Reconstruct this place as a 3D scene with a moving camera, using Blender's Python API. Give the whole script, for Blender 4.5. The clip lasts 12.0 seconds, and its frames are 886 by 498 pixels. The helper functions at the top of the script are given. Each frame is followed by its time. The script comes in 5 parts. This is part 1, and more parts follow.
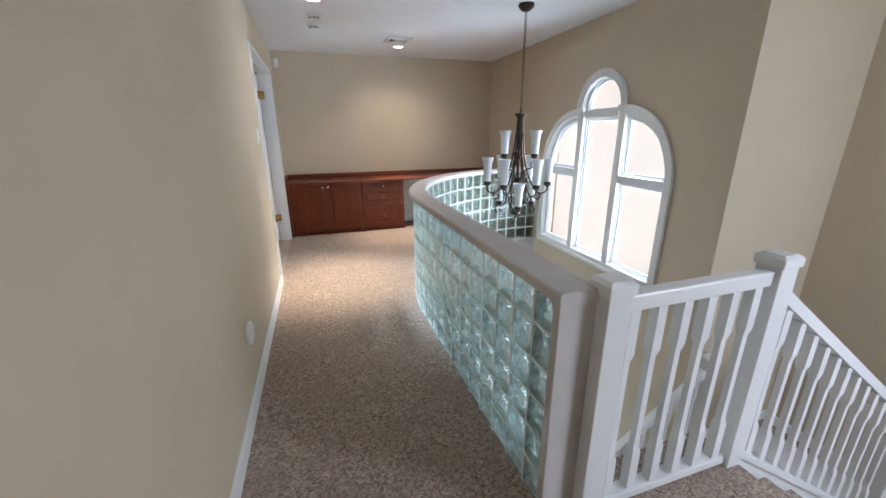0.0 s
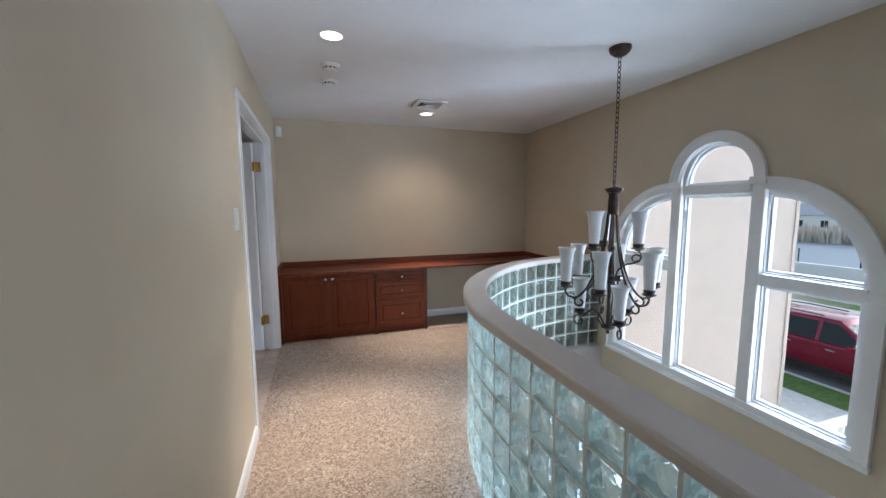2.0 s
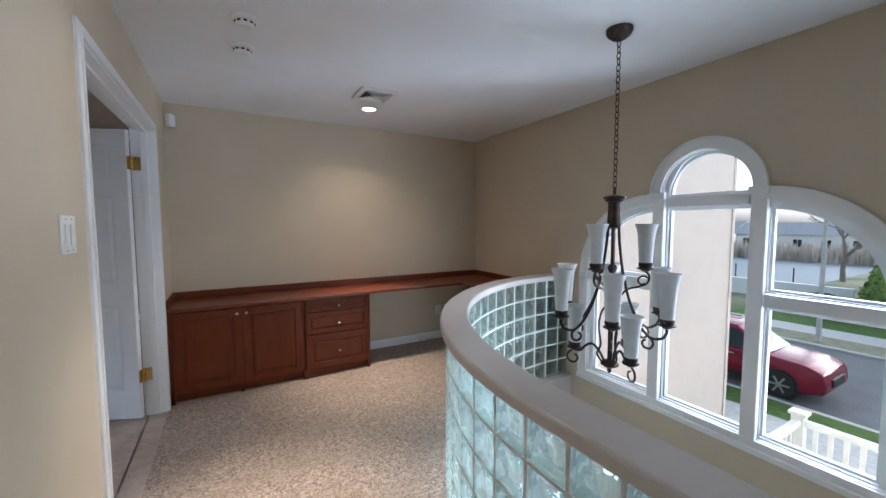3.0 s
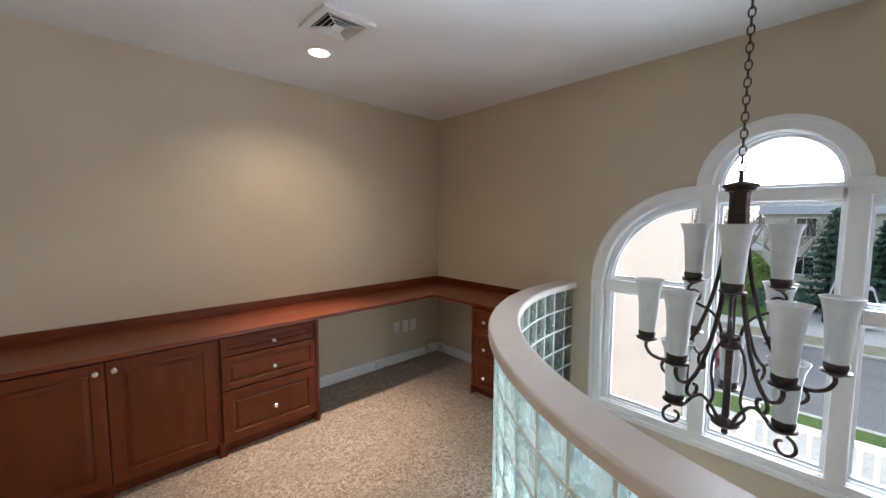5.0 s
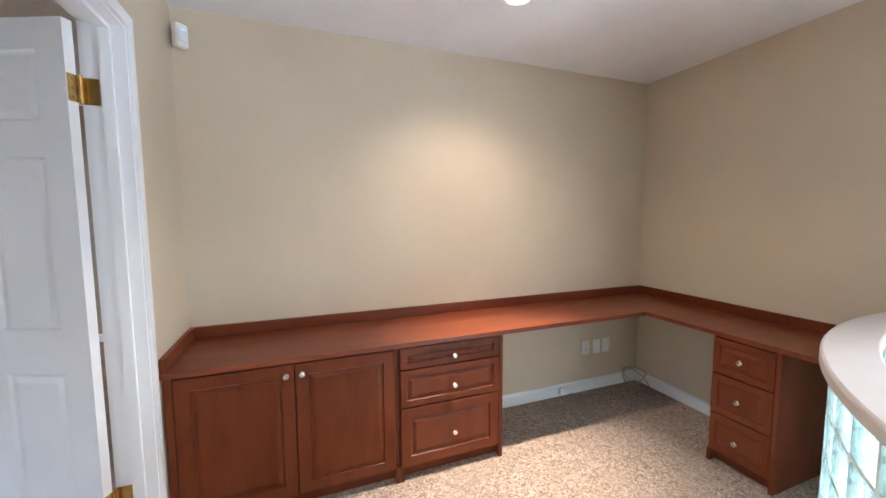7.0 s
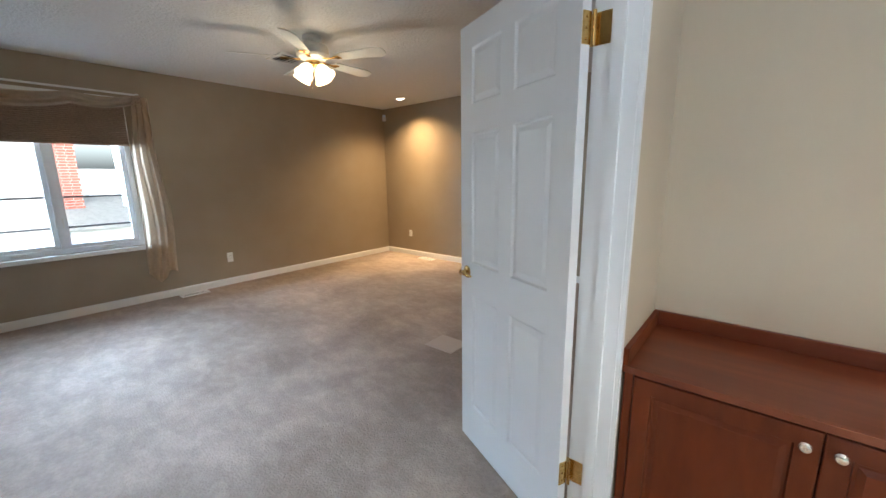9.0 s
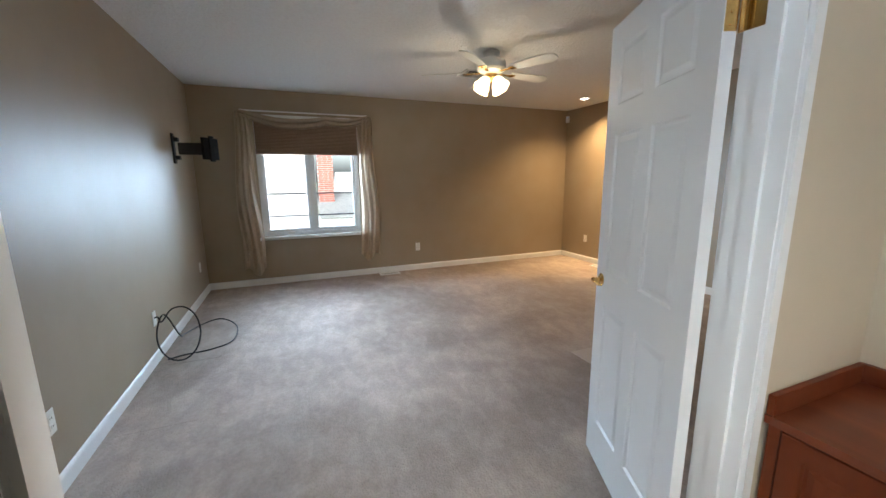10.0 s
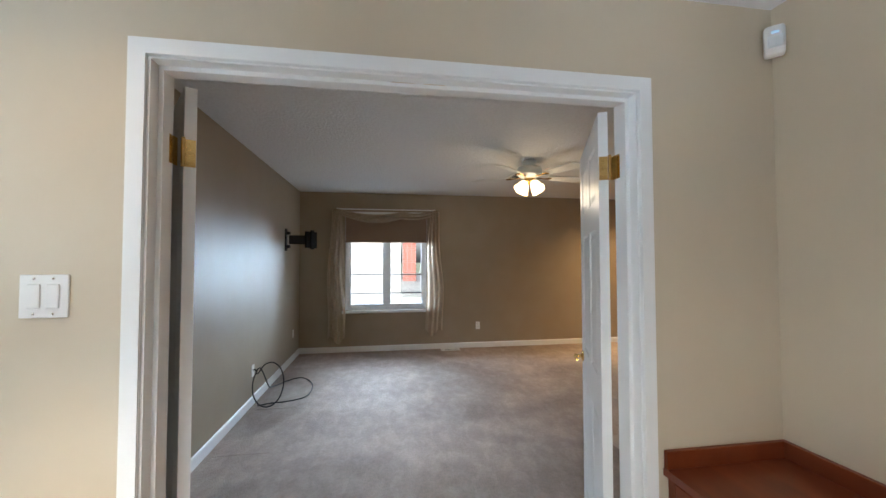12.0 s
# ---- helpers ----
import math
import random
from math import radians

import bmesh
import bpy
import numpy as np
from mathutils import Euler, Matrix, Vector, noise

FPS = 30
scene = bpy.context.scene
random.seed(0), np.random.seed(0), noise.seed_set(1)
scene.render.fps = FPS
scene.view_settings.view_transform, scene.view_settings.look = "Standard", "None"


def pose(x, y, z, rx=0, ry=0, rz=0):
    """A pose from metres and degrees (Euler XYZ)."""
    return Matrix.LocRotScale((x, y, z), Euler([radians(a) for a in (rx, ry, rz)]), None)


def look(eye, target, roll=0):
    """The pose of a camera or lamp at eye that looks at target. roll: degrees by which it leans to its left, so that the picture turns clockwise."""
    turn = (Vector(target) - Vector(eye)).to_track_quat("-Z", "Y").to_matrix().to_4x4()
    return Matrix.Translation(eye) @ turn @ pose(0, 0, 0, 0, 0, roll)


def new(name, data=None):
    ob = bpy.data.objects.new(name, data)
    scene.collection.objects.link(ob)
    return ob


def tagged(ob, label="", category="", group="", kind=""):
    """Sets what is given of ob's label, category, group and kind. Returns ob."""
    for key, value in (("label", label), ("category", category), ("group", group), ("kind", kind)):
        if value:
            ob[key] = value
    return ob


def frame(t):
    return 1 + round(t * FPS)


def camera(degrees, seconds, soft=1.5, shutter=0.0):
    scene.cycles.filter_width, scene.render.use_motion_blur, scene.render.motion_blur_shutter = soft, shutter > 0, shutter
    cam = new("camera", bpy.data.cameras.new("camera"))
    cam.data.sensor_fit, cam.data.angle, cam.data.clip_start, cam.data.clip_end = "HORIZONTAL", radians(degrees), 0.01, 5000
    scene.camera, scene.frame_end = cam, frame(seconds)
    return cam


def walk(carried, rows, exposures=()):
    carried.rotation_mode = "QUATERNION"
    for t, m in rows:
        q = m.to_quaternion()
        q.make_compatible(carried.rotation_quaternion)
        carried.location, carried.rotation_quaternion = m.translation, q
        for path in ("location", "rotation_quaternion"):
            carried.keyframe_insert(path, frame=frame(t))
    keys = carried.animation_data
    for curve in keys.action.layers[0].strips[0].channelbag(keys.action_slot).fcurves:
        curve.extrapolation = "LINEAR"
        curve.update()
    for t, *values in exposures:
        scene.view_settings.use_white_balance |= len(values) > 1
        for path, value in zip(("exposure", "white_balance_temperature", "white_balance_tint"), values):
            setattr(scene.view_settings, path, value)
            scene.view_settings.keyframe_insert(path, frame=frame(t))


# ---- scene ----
cam = camera(99.4, 12.0)
PATH = [
    (0, (0.437, 1.395, 1.395), (1.028, 3.208, 0.792), -0.4),
    (0.5, (0.431, 1.633, 1.401), (1.021, 3.444, 0.791), -0.5),
    (1, (0.427, 1.94, 1.407), (1.024, 3.774, 0.877), -0.4),
    (1.5, (0.479, 2.306, 1.416), (1.086, 4.177, 1.06), -0.4),
    (2, (0.408, 2.639, 1.42), (1.04, 4.524, 1.198), -0.3),
    (2.5, (0.395, 2.983, 1.412), (1.174, 4.82, 1.272), -0.3),
    (3, (0.429, 3.311, 1.394), (1.421, 5.042, 1.256), -0.1),
    (5, (0.465, 4.363, 1.403), (1.846, 5.801, 1.242), 0.2),
    (5.5, (0.469, 4.594, 1.39), (1.853, 6.028, 1.226), 0.3),
    (6, (0.477, 4.762, 1.397), (1.849, 6.208, 1.234), 0.2),
    (6.5, (0.5, 4.889, 1.396), (1.748, 6.444, 1.231), -0.0),
    (6.7, (0.532, 4.924, 1.394), (1.602, 6.606, 1.229), -0.1),
    (7, (0.545, 4.975, 1.374), (1.263, 6.833, 1.2), -0.3),
    (7.2, (0.556, 5.007, 1.368), (1.043, 6.934, 1.144), -0.4),
    (8.8, (0.286, 5.384, 1.381), (-0.752, 7.051, 0.997), -0.6),
    (9, (0.304, 5.444, 1.392), (-0.961, 6.945, 1.008), -0.8),
    (9.2, (0.324, 5.466, 1.388), (-1.137, 6.779, 1.013), -0.5),
    (9.5, (0.393, 5.494, 1.391), (-1.286, 6.515, 1.019), -0.7),
    (10, (0.554, 5.562, 1.399), (-1.272, 6.292, 1.036), -0.6),
    (10.5, (0.735, 5.602, 1.41), (-1.133, 6.22, 1.051), -0.5),
    (11, (0.886, 5.647, 1.444), (-1.016, 6.196, 1.16), -0.6),
    (11.5, (1.07, 5.744, 1.48), (-0.869, 6.235, 1.44), -0.8),
    (12, (1.186, 5.802, 1.455), (-0.789, 6.11, 1.517), -0.1),
]
walk(cam, [(t, look(eye, target, roll)) for t, eye, target, roll in PATH],
     exposures=[(0, -0.15, 5450, 10), (1.5, -0.42, 5300, 10), (2.5, -0.62, 5250, 10), (3.2, -0.6, 5300, 10), (5.0, -0.33, 5650, 11), (5.5, -0.25, 5650, 11), (6.5, 0.0, 5550, 11), (7.0, 0.55, 5400, 11), (9.0, 0.28, 5350, 5), (10.5, 0.24, 5550, 5), (11.5, 0.15, 5650, 5), (12.0, -0.03, 5500, 6)])

# ---------------------------------------------------------------- light
world = bpy.data.worlds.new("world")
scene.world = world
world.use_nodes = True
wn = world.node_tree
sky = wn.nodes.new("ShaderNodeTexSky")
sky.sky_type = "NISHITA"
sky.sun_disc = False
sky.sun_elevation, sky.sun_rotation = radians(15), radians(105)
sky.air_density, sky.dust_density, sky.ozone_density = 1.2, 5.0, 0.6
hs = wn.nodes.new("ShaderNodeHueSaturation")
hs.inputs["Saturation"].default_value = 0.35
wn.links.new(sky.outputs[0], hs.inputs["Color"])
wn.links.new(hs.outputs[0], wn.nodes["Background"].inputs[0])
wn.nodes["Background"].inputs[1].default_value = 0.50


def lamp(name, kind, m, energy, colour, **more):
    data = bpy.data.lights.new(name, kind)
    data.energy, data.color = energy, colour
    for k, v in more.items():
        if k == "size":
            data.size = v
        if k == "size_y":
            data.shape, data.size_y = "RECTANGLE", v
        if k == "angle":
            data.angle = v
        if k == "spot":
            data.spot_size, data.spot_blend = v
        if k == "spread":
            data.spread = v
        if k == "soft":
            data.shadow_soft_size = v
    ob = new(name, data)
    ob.matrix_world = m
    return ob


lamp("sun", "SUN", look((10, -2.6, 2.7), (0, 0, 0)), 1.5, (0.95, 0.97, 1.0), angle=radians(18))
# sky light that comes in slantwise through the openings
lamp("window_daylight", "AREA", look((4.6, 2.8, 1.25), (0.0, 2.8, 0.9)), 88, (0.84, 0.92, 1.0), size=1.5, size_y=1.6, spread=radians(104))
lamp("window_ground_light", "AREA", look((4.6, 2.8, -0.5), (0.0, 2.8, 1.6)), 195, (0.86, 0.93, 1.0), size=2.2, size_y=1.3, spread=radians(104))
lamp("window_sky_light", "AREA", look((5.2, 4.3, 2.95), (1.1, 3.9, 0.2)), 140, (0.84, 0.92, 1.0), size=1.1, size_y=0.8, spread=radians(50))
# lamp added inside the east wall to brighten the lower hall; no door is built
lamp("entrance_fill", "AREA", look((3.0, 4.6, -1.75), (1.2, 4.3, -1.0)), 30, (0.88, 0.94, 1.0), size=1.2, size_y=1.5)
lamp("bedroom_daylight", "AREA", look((-6.3, 3.55, 1.7), (-4.4, 6.6, 0.9)), 560, (0.78, 0.89, 1.0), size=1.5, size_y=1.3)
lamp("bedroom_daylight", "AREA", look((-8.8, 7.75, 1.7), (-4.4, 5.3, 1.1)), 50, (0.78, 0.89, 1.0), size=1.6, size_y=1.6, spread=radians(80))
lamp("bedroom_sky_light", "AREA", look((-9.0, 5.9, 3.0), (-3.2, 5.8, 0.4)), 200, (0.72, 0.86, 1.0), size=3.4, size_y=1.4, spread=radians(70))
lamp("bedroom_high_sky_light", "AREA", look((-7.9, 5.9, 3.5), (-3.6, 5.8, 0.0)), 75, (0.72, 0.86, 1.0), size=3.2, size_y=1.6, spread=radians(90))
# lamp added at an unseen south opening to brighten the stairwell
lamp("stair_fill", "AREA", look((3.5, 0.12, 1.3), (1.3, 3.2, 0.5)), 60, (0.95, 0.96, 1.0), size=1.0, size_y=1.4)
# ceiling cans
WARM = (1.0, 0.74, 0.50)
for cx, cy, cz, glow, beam, wide, tone in ((1.553, 6.58, 2.40, 85, 310, 54, WARM), (0.53, 4.99, 2.40, 35, 430, 50, WARM), (-4.10, 9.73, 2.555, 300, 120, 58, (1.0, 0.60, 0.26))):
    lamp("can_light", "SPOT", look((cx, cy, cz - 0.014), (cx, cy, 0)), glow, tone, spot=(radians(138), 1.0), soft=0.05)
    lamp("can_beam", "SPOT", look((cx, cy, cz - 0.016), (cx, cy, 0)), beam, tone, spot=(radians(wide), 1.0), soft=0.04)
lamp("fan_light", "POINT", pose(-2.75, 7.38, 2.10), 11, (1.0, 0.74, 0.45), soft=0.09)


# ---------------------------------------------------------------- materials
def material(name, base, rough=0.5, metal=0.0, grain=None, stain=None, bump=None, spec=0.5, stretch=(1, 1, 1), rand=0.0, rugged=0.5, trans=0.0, ior=1.45):
    """grain, stain: (scale, other colour, low, high); bump: (scale, strength, distance)."""
    m = bpy.data.materials.new(name)
    m.use_nodes = True
    nt = m.node_tree
    n, l = nt.nodes, nt.links
    b = n["Principled BSDF"]
    b.inputs["Base Color"].default_value = (*base, 1)
    b.inputs["Roughness"].default_value = rough
    b.inputs["Metallic"].default_value = metal
    b.inputs["Specular IOR Level"].default_value = spec
    b.inputs["Transmission Weight"].default_value = trans
    b.inputs["IOR"].default_value = ior
    tc = n.new("ShaderNodeTexCoord")
    mp = n.new("ShaderNodeMapping")
    mp.inputs["Scale"].default_value = stretch
    l.new(tc.outputs["Object"], mp.inputs["Vector"])
    last = None

    def mix(fac, colour, previous):
        mx = n.new("ShaderNodeMix")
        mx.data_type = "RGBA"
        l.new(fac, mx.inputs["Factor"])
        if previous is None:
            mx.inputs["A"].default_value = (*base, 1)
        else:
            l.new(previous, mx.inputs["A"])
        mx.inputs["B"].default_value = (*colour, 1)
        return mx.outputs["Result"]

    for spec_, detail in ((grain, 6), (stain, 3)):
        if spec_:
            tx = n.new("ShaderNodeTexNoise")
            tx.inputs["Scale"].default_value = spec_[0]
            tx.inputs["Detail"].default_value = detail
            tx.inputs["Roughness"].default_value = rugged
            l.new(mp.outputs[0], tx.inputs["Vector"])
            ramp = n.new("ShaderNodeMapRange")
            ramp.inputs["From Min"].default_value, ramp.inputs["From Max"].default_value = spec_[2], spec_[3]
            l.new(tx.outputs["Fac"], ramp.inputs["Value"])
            last = mix(ramp.outputs["Result"], spec_[1], last)
    if rand:
        oi = n.new("ShaderNodeObjectInfo")
        mr = n.new("ShaderNodeMapRange")
        mr.inputs["To Max"].default_value = rand
        l.new(oi.outputs["Random"], mr.inputs["Value"])
        last = mix(mr.outputs["Result"], tuple(c * 0.5 for c in base), last)
    if last is not None:
        l.new(last, b.inputs["Base Color"])
    if bump:
        tx = n.new("ShaderNodeTexNoise")
        tx.inputs["Scale"].default_value = bump[0]
        tx.inputs["Detail"].default_value = 4
        l.new(mp.outputs[0], tx.inputs["Vector"])
        bp = n.new("ShaderNodeBump")
        bp.inputs["Strength"].default_value = bump[1]
        bp.inputs["Distance"].default_value = bump[2]
        l.new(tx.outputs["Fac"], bp.inputs["Height"])
        l.new(bp.outputs[0], b.inputs["Normal"])
    return m


def glowing(name, colour, strength):
    m = bpy.data.materials.new(name)
    m.use_nodes = True
    b = m.node_tree.nodes["Principled BSDF"]
    b.inputs["Base Color"].default_value = (*colour, 1)
    b.inputs["Emission Color"].default_value = (*colour, 1)
    b.inputs["Emission Strength"].default_value = strength
    return m


PAINT_TAN = material("tan wall paint", (0.58, 0.495, 0.365), 0.55, grain=(3, (0.555, 0.474, 0.35), 0.35, 0.65), bump=(220, 0.06, 0.002))
PAINT_BROWN = material("taupe bedroom paint", (0.315, 0.257, 0.182), 0.40, grain=(3, (0.30, 0.24, 0.163), 0.35, 0.65), bump=(220, 0.05, 0.002))
PAINT_CEIL = material("white ceiling paint", (0.82, 0.82, 0.82), 0.7, grain=(4, (0.79, 0.79, 0.79), 0.35, 0.65), bump=(160, 0.08, 0.003))
PAINT_STIPPLE = material("stippled ceiling", (0.70, 0.70, 0.69), 0.75, grain=(40, (0.66, 0.65, 0.64), 0.4, 0.7), bump=(48, 0.9, 0.012))
TRIM = material("white semigloss trim", (0.81, 0.81, 0.80), 0.36, grain=(1.3, (0.78, 0.78, 0.77), 0.4, 0.7))
CAP = material("off-white cap paint", (0.60, 0.57, 0.55), 0.35, grain=(9, (0.57, 0.54, 0.52), 0.4, 0.7), bump=(90, 0.05, 0.002))
VINYL = material("white window vinyl", (0.80, 0.82, 0.84), 0.3, grain=(12, (0.76, 0.78, 0.80), 0.45, 0.7))
CARPET = material("speckled loop carpet", (0.36, 0.29, 0.235), 0.95, bump=(100, 0.75, 0.012), spec=0.1)


def tufts(m, scale, stops):
    """Small yarn tufts, each of its own shade, with ragged edges and soft wear over larger patches."""
    nt = m.node_tree
    n, l = nt.nodes, nt.links
    tc, wob, cell = n.new("ShaderNodeTexCoord"), n.new("ShaderNodeTexNoise"), n.new("ShaderNodeTexVoronoi")
    wob.inputs["Scale"].default_value = scale * 1.3
    add, sep, ramp = n.new("ShaderNodeMixRGB"), n.new("ShaderNodeSeparateColor"), n.new("ShaderNodeValToRGB")
    add.blend_type = "ADD"
    add.inputs[0].default_value = 0.011
    l.new(tc.outputs["Object"], wob.inputs["Vector"])
    l.new(tc.outputs["Object"], add.inputs[1])
    l.new(wob.outputs["Color"], add.inputs[2])
    l.new(add.outputs[0], cell.inputs["Vector"])
    cell.inputs["Scale"].default_value = scale
    l.new(cell.outputs["Color"], sep.inputs[0])
    l.new(sep.outputs[0], ramp.inputs[0])
    ramp.color_ramp.elements[0].position, ramp.color_ramp.elements[0].color = stops[0][0], (*stops[0][1], 1)
    ramp.color_ramp.elements[1].position, ramp.color_ramp.elements[1].color = stops[-1][0], (*stops[-1][1], 1)
    for p, c in stops[1:-1]:
        ramp.color_ramp.elements.new(p).color = (*c, 1)
    wear, rng, mul = n.new("ShaderNodeTexNoise"), n.new("ShaderNodeMapRange"), n.new("ShaderNodeMixRGB")
    wear.inputs["Scale"].default_value = 3.5
    l.new(tc.outputs["Object"], wear.inputs["Vector"])
    rng.inputs["From Min"].default_value, rng.inputs["From Max"].default_value = 0.42, 0.62
    rng.inputs["To Max"].default_value = 0.45
    l.new(wear.outputs["Fac"], rng.inputs["Value"])
    l.new(rng.outputs["Result"], mul.inputs[0])
    l.new(ramp.outputs[0], mul.inputs[1])
    mul.inputs[2].default_value = (0.33, 0.265, 0.215, 1)
    clump, crange, cmul = n.new("ShaderNodeTexNoise"), n.new("ShaderNodeMapRange"), n.new("ShaderNodeMixRGB")
    clump.inputs["Scale"].default_value, clump.inputs["Detail"].default_value = 34, 4
    l.new(tc.outputs["Object"], clump.inputs["Vector"])
    crange.inputs["From Min"].default_value, crange.inputs["From Max"].default_value = 0.36, 0.64
    crange.inputs["To Min"].default_value, crange.inputs["To Max"].default_value = 0.90, 1.10
    l.new(clump.outputs["Fac"], crange.inputs["Value"])
    cmul.blend_type = "MULTIPLY"
    cmul.inputs[0].default_value = 1.0
    l.new(mul.outputs[0], cmul.inputs[1])
    l.new(crange.outputs["Result"], cmul.inputs[2])
    l.new(cmul.outputs[0], n["Principled BSDF"].inputs["Base Color"])


tufts(CARPET, 125, ((0.0, (0.185, 0.147, 0.118)), (0.25, (0.28, 0.222, 0.18)), (0.6, (0.41, 0.33, 0.268)), (1.0, (0.56, 0.456, 0.373))))
CARPET_BED = material("pinkish plush carpet", (0.385, 0.315, 0.265), 0.95, grain=(14, (0.355, 0.289, 0.243), 0.40, 0.64), stain=(1.9, (0.435, 0.363, 0.308), 0.44, 0.64), bump=(100, 0.9, 0.014), spec=0.12, rugged=0.75)


def brushed(m):
    """Worn lanes and brushed pile: broad soft-edged areas, and short strokes across them."""
    nt = m.node_tree
    n, l = nt.nodes, nt.links
    b = n["Principled BSDF"]
    last = b.inputs["Base Color"].links[0].from_socket
    tc = n.new("ShaderNodeTexCoord")
    for stretch, scale, warp, low, high, dark, light in (((1.0, 0.8, 1), 0.62, 0.5, 0.43, 0.55, 0.90, 1.16), ((1.6, 3, 1), 3.4, 0.6, 0.42, 0.62, 0.96, 1.07), ((1, 1, 1), 42, 0, 0.35, 0.65, 0.96, 1.06)):
        mp, tx, rg, mu = n.new("ShaderNodeMapping"), n.new("ShaderNodeTexNoise"), n.new("ShaderNodeMapRange"), n.new("ShaderNodeMixRGB")
        mp.inputs["Scale"].default_value = stretch
        mp.inputs["Rotation"].default_value = (0, 0, 0.5)
        tx.inputs["Scale"].default_value, tx.inputs["Detail"].default_value, tx.inputs["Distortion"].default_value = scale, 4, warp
        l.new(tc.outputs["Object"], mp.inputs["Vector"])
        l.new(mp.outputs[0], tx.inputs["Vector"])
        rg.interpolation_type = "SMOOTHSTEP"
        rg.inputs["From Min"].default_value, rg.inputs["From Max"].default_value = low, high
        rg.inputs["To Min"].default_value, rg.inputs["To Max"].default_value = dark, light
        l.new(tx.outputs["Fac"], rg.inputs["Value"])
        mu.blend_type = "MULTIPLY"
        mu.inputs[0].default_value = 1.0
        l.new(last, mu.inputs[1])
        l.new(rg.outputs["Result"], mu.inputs[2])
        last = mu.outputs[0]
    l.new(last, b.inputs["Base Color"])


brushed(CARPET_BED)
TILE = material("pale floor tile", (0.62, 0.58, 0.52), 0.35, grain=(5, (0.56, 0.52, 0.46), 0.4, 0.7))
CHERRY = material("cherry wood", (0.142, 0.030, 0.008), 0.38, grain=(6, (0.088, 0.019, 0.007), 0.35, 0.85), spec=0.25, stain=(2.0, (0.142, 0.034, 0.0115), 0.45, 0.75), bump=(30, 0.03, 0.002), stretch=(3.5, 3.5, 0.9))
CHERRY_TOP = material("cherry worktop", (0.135, 0.031, 0.011), 0.30, grain=(7, (0.11, 0.026, 0.010), 0.35, 0.9), stain=(2.5, (0.18, 0.046, 0.016), 0.45, 0.75), bump=(30, 0.03, 0.002), stretch=(0.7, 6, 6))
NICKEL = material("satin nickel", (0.72, 0.69, 0.64), 0.25, 1.0)
BRASS = material("polished brass", (0.75, 0.53, 0.20), 0.22, 1.0, grain=(50, (0.6, 0.4, 0.14), 0.45, 0.7))
BRONZE = material("oil-rubbed bronze", (0.055, 0.042, 0.036), 0.38, 0.85, grain=(40, (0.11, 0.075, 0.055), 0.5, 0.75), bump=(60, 0.1, 0.002))
PLASTIC = material("white plastic", (0.78, 0.77, 0.74), 0.35)
BLACK = material("black plastic", (0.012, 0.012, 0.013), 0.6)
DARK = material("flat near-black", (0.02, 0.02, 0.02), 0.8)
GROUT = material("pale mortar", (0.74, 0.79, 0.77), 0.6, grain=(40, (0.64, 0.69, 0.67), 0.4, 0.7))
BLOCK = material("wavy glass block", (0.90, 0.985, 0.96), 0.02, trans=1.0, ior=1.28, bump=(9.5, 1.0, 0.085))
bb = BLOCK.node_tree
for nd in bb.nodes:
    if nd.bl_idname == "ShaderNodeTexNoise":
        nd.inputs["Distortion"].default_value, nd.inputs["Detail"].default_value = 1.3, 0.0
bb.nodes["Principled BSDF"].inputs["Coat Weight"].default_value = 0.9
bb.nodes["Principled BSDF"].inputs["Coat Roughness"].default_value = 0.03
milk, mixer = bb.nodes.new("ShaderNodeBsdfTranslucent"), bb.nodes.new("ShaderNodeMixShader")
milk.inputs[0].default_value = (0.78, 0.97, 0.94, 1)
mixer.inputs[0].default_value = 0.24
bb.links.new(bb.nodes["Principled BSDF"].outputs[0], mixer.inputs[1])
bb.links.new(milk.outputs[0], mixer.inputs[2])
bb.links.new(mixer.outputs[0], bb.nodes["Material Output"].inputs["Surface"])
PANE = material("clear glass", (0.97, 0.99, 0.98), 0.0, trans=1.0, ior=1.02)
CAN_GLOW = glowing("lit can lens", (1.0, 0.86, 0.66), 9.0)


# ---------------------------------------------------------------- building helpers
def mesh(name, bm, mat, smooth=False):
    bmesh.ops.recalc_face_normals(bm, faces=bm.faces[:])
    me = bpy.data.meshes.new(name)
    bm.to_mesh(me)
    bm.free()
    for mt in (mat if isinstance(mat, (list, tuple)) else [mat]):
        me.materials.append(mt)
    if smooth:
        for p in me.polygons:
            p.use_smooth = True
        me.set_sharp_from_angle(angle=radians(18))
    return me


def part(name, bm, mat, parent, label="", smooth=False):
    ob = new(name, mesh(name, bm, mat, smooth))
    ob.parent = parent
    if label:
        ob["label"] = label
    return ob


def single(name, bm, mat, label, category, group="", kind="", smooth=False):
    return tagged(new(name, mesh(name, bm, mat, smooth)), label, category, group, kind)


def thing(name, m, label, category, group="", kind=""):
    ob = new(name)
    ob.empty_display_size = 0.1
    ob.matrix_world = m
    return tagged(ob, label, category, group, kind)


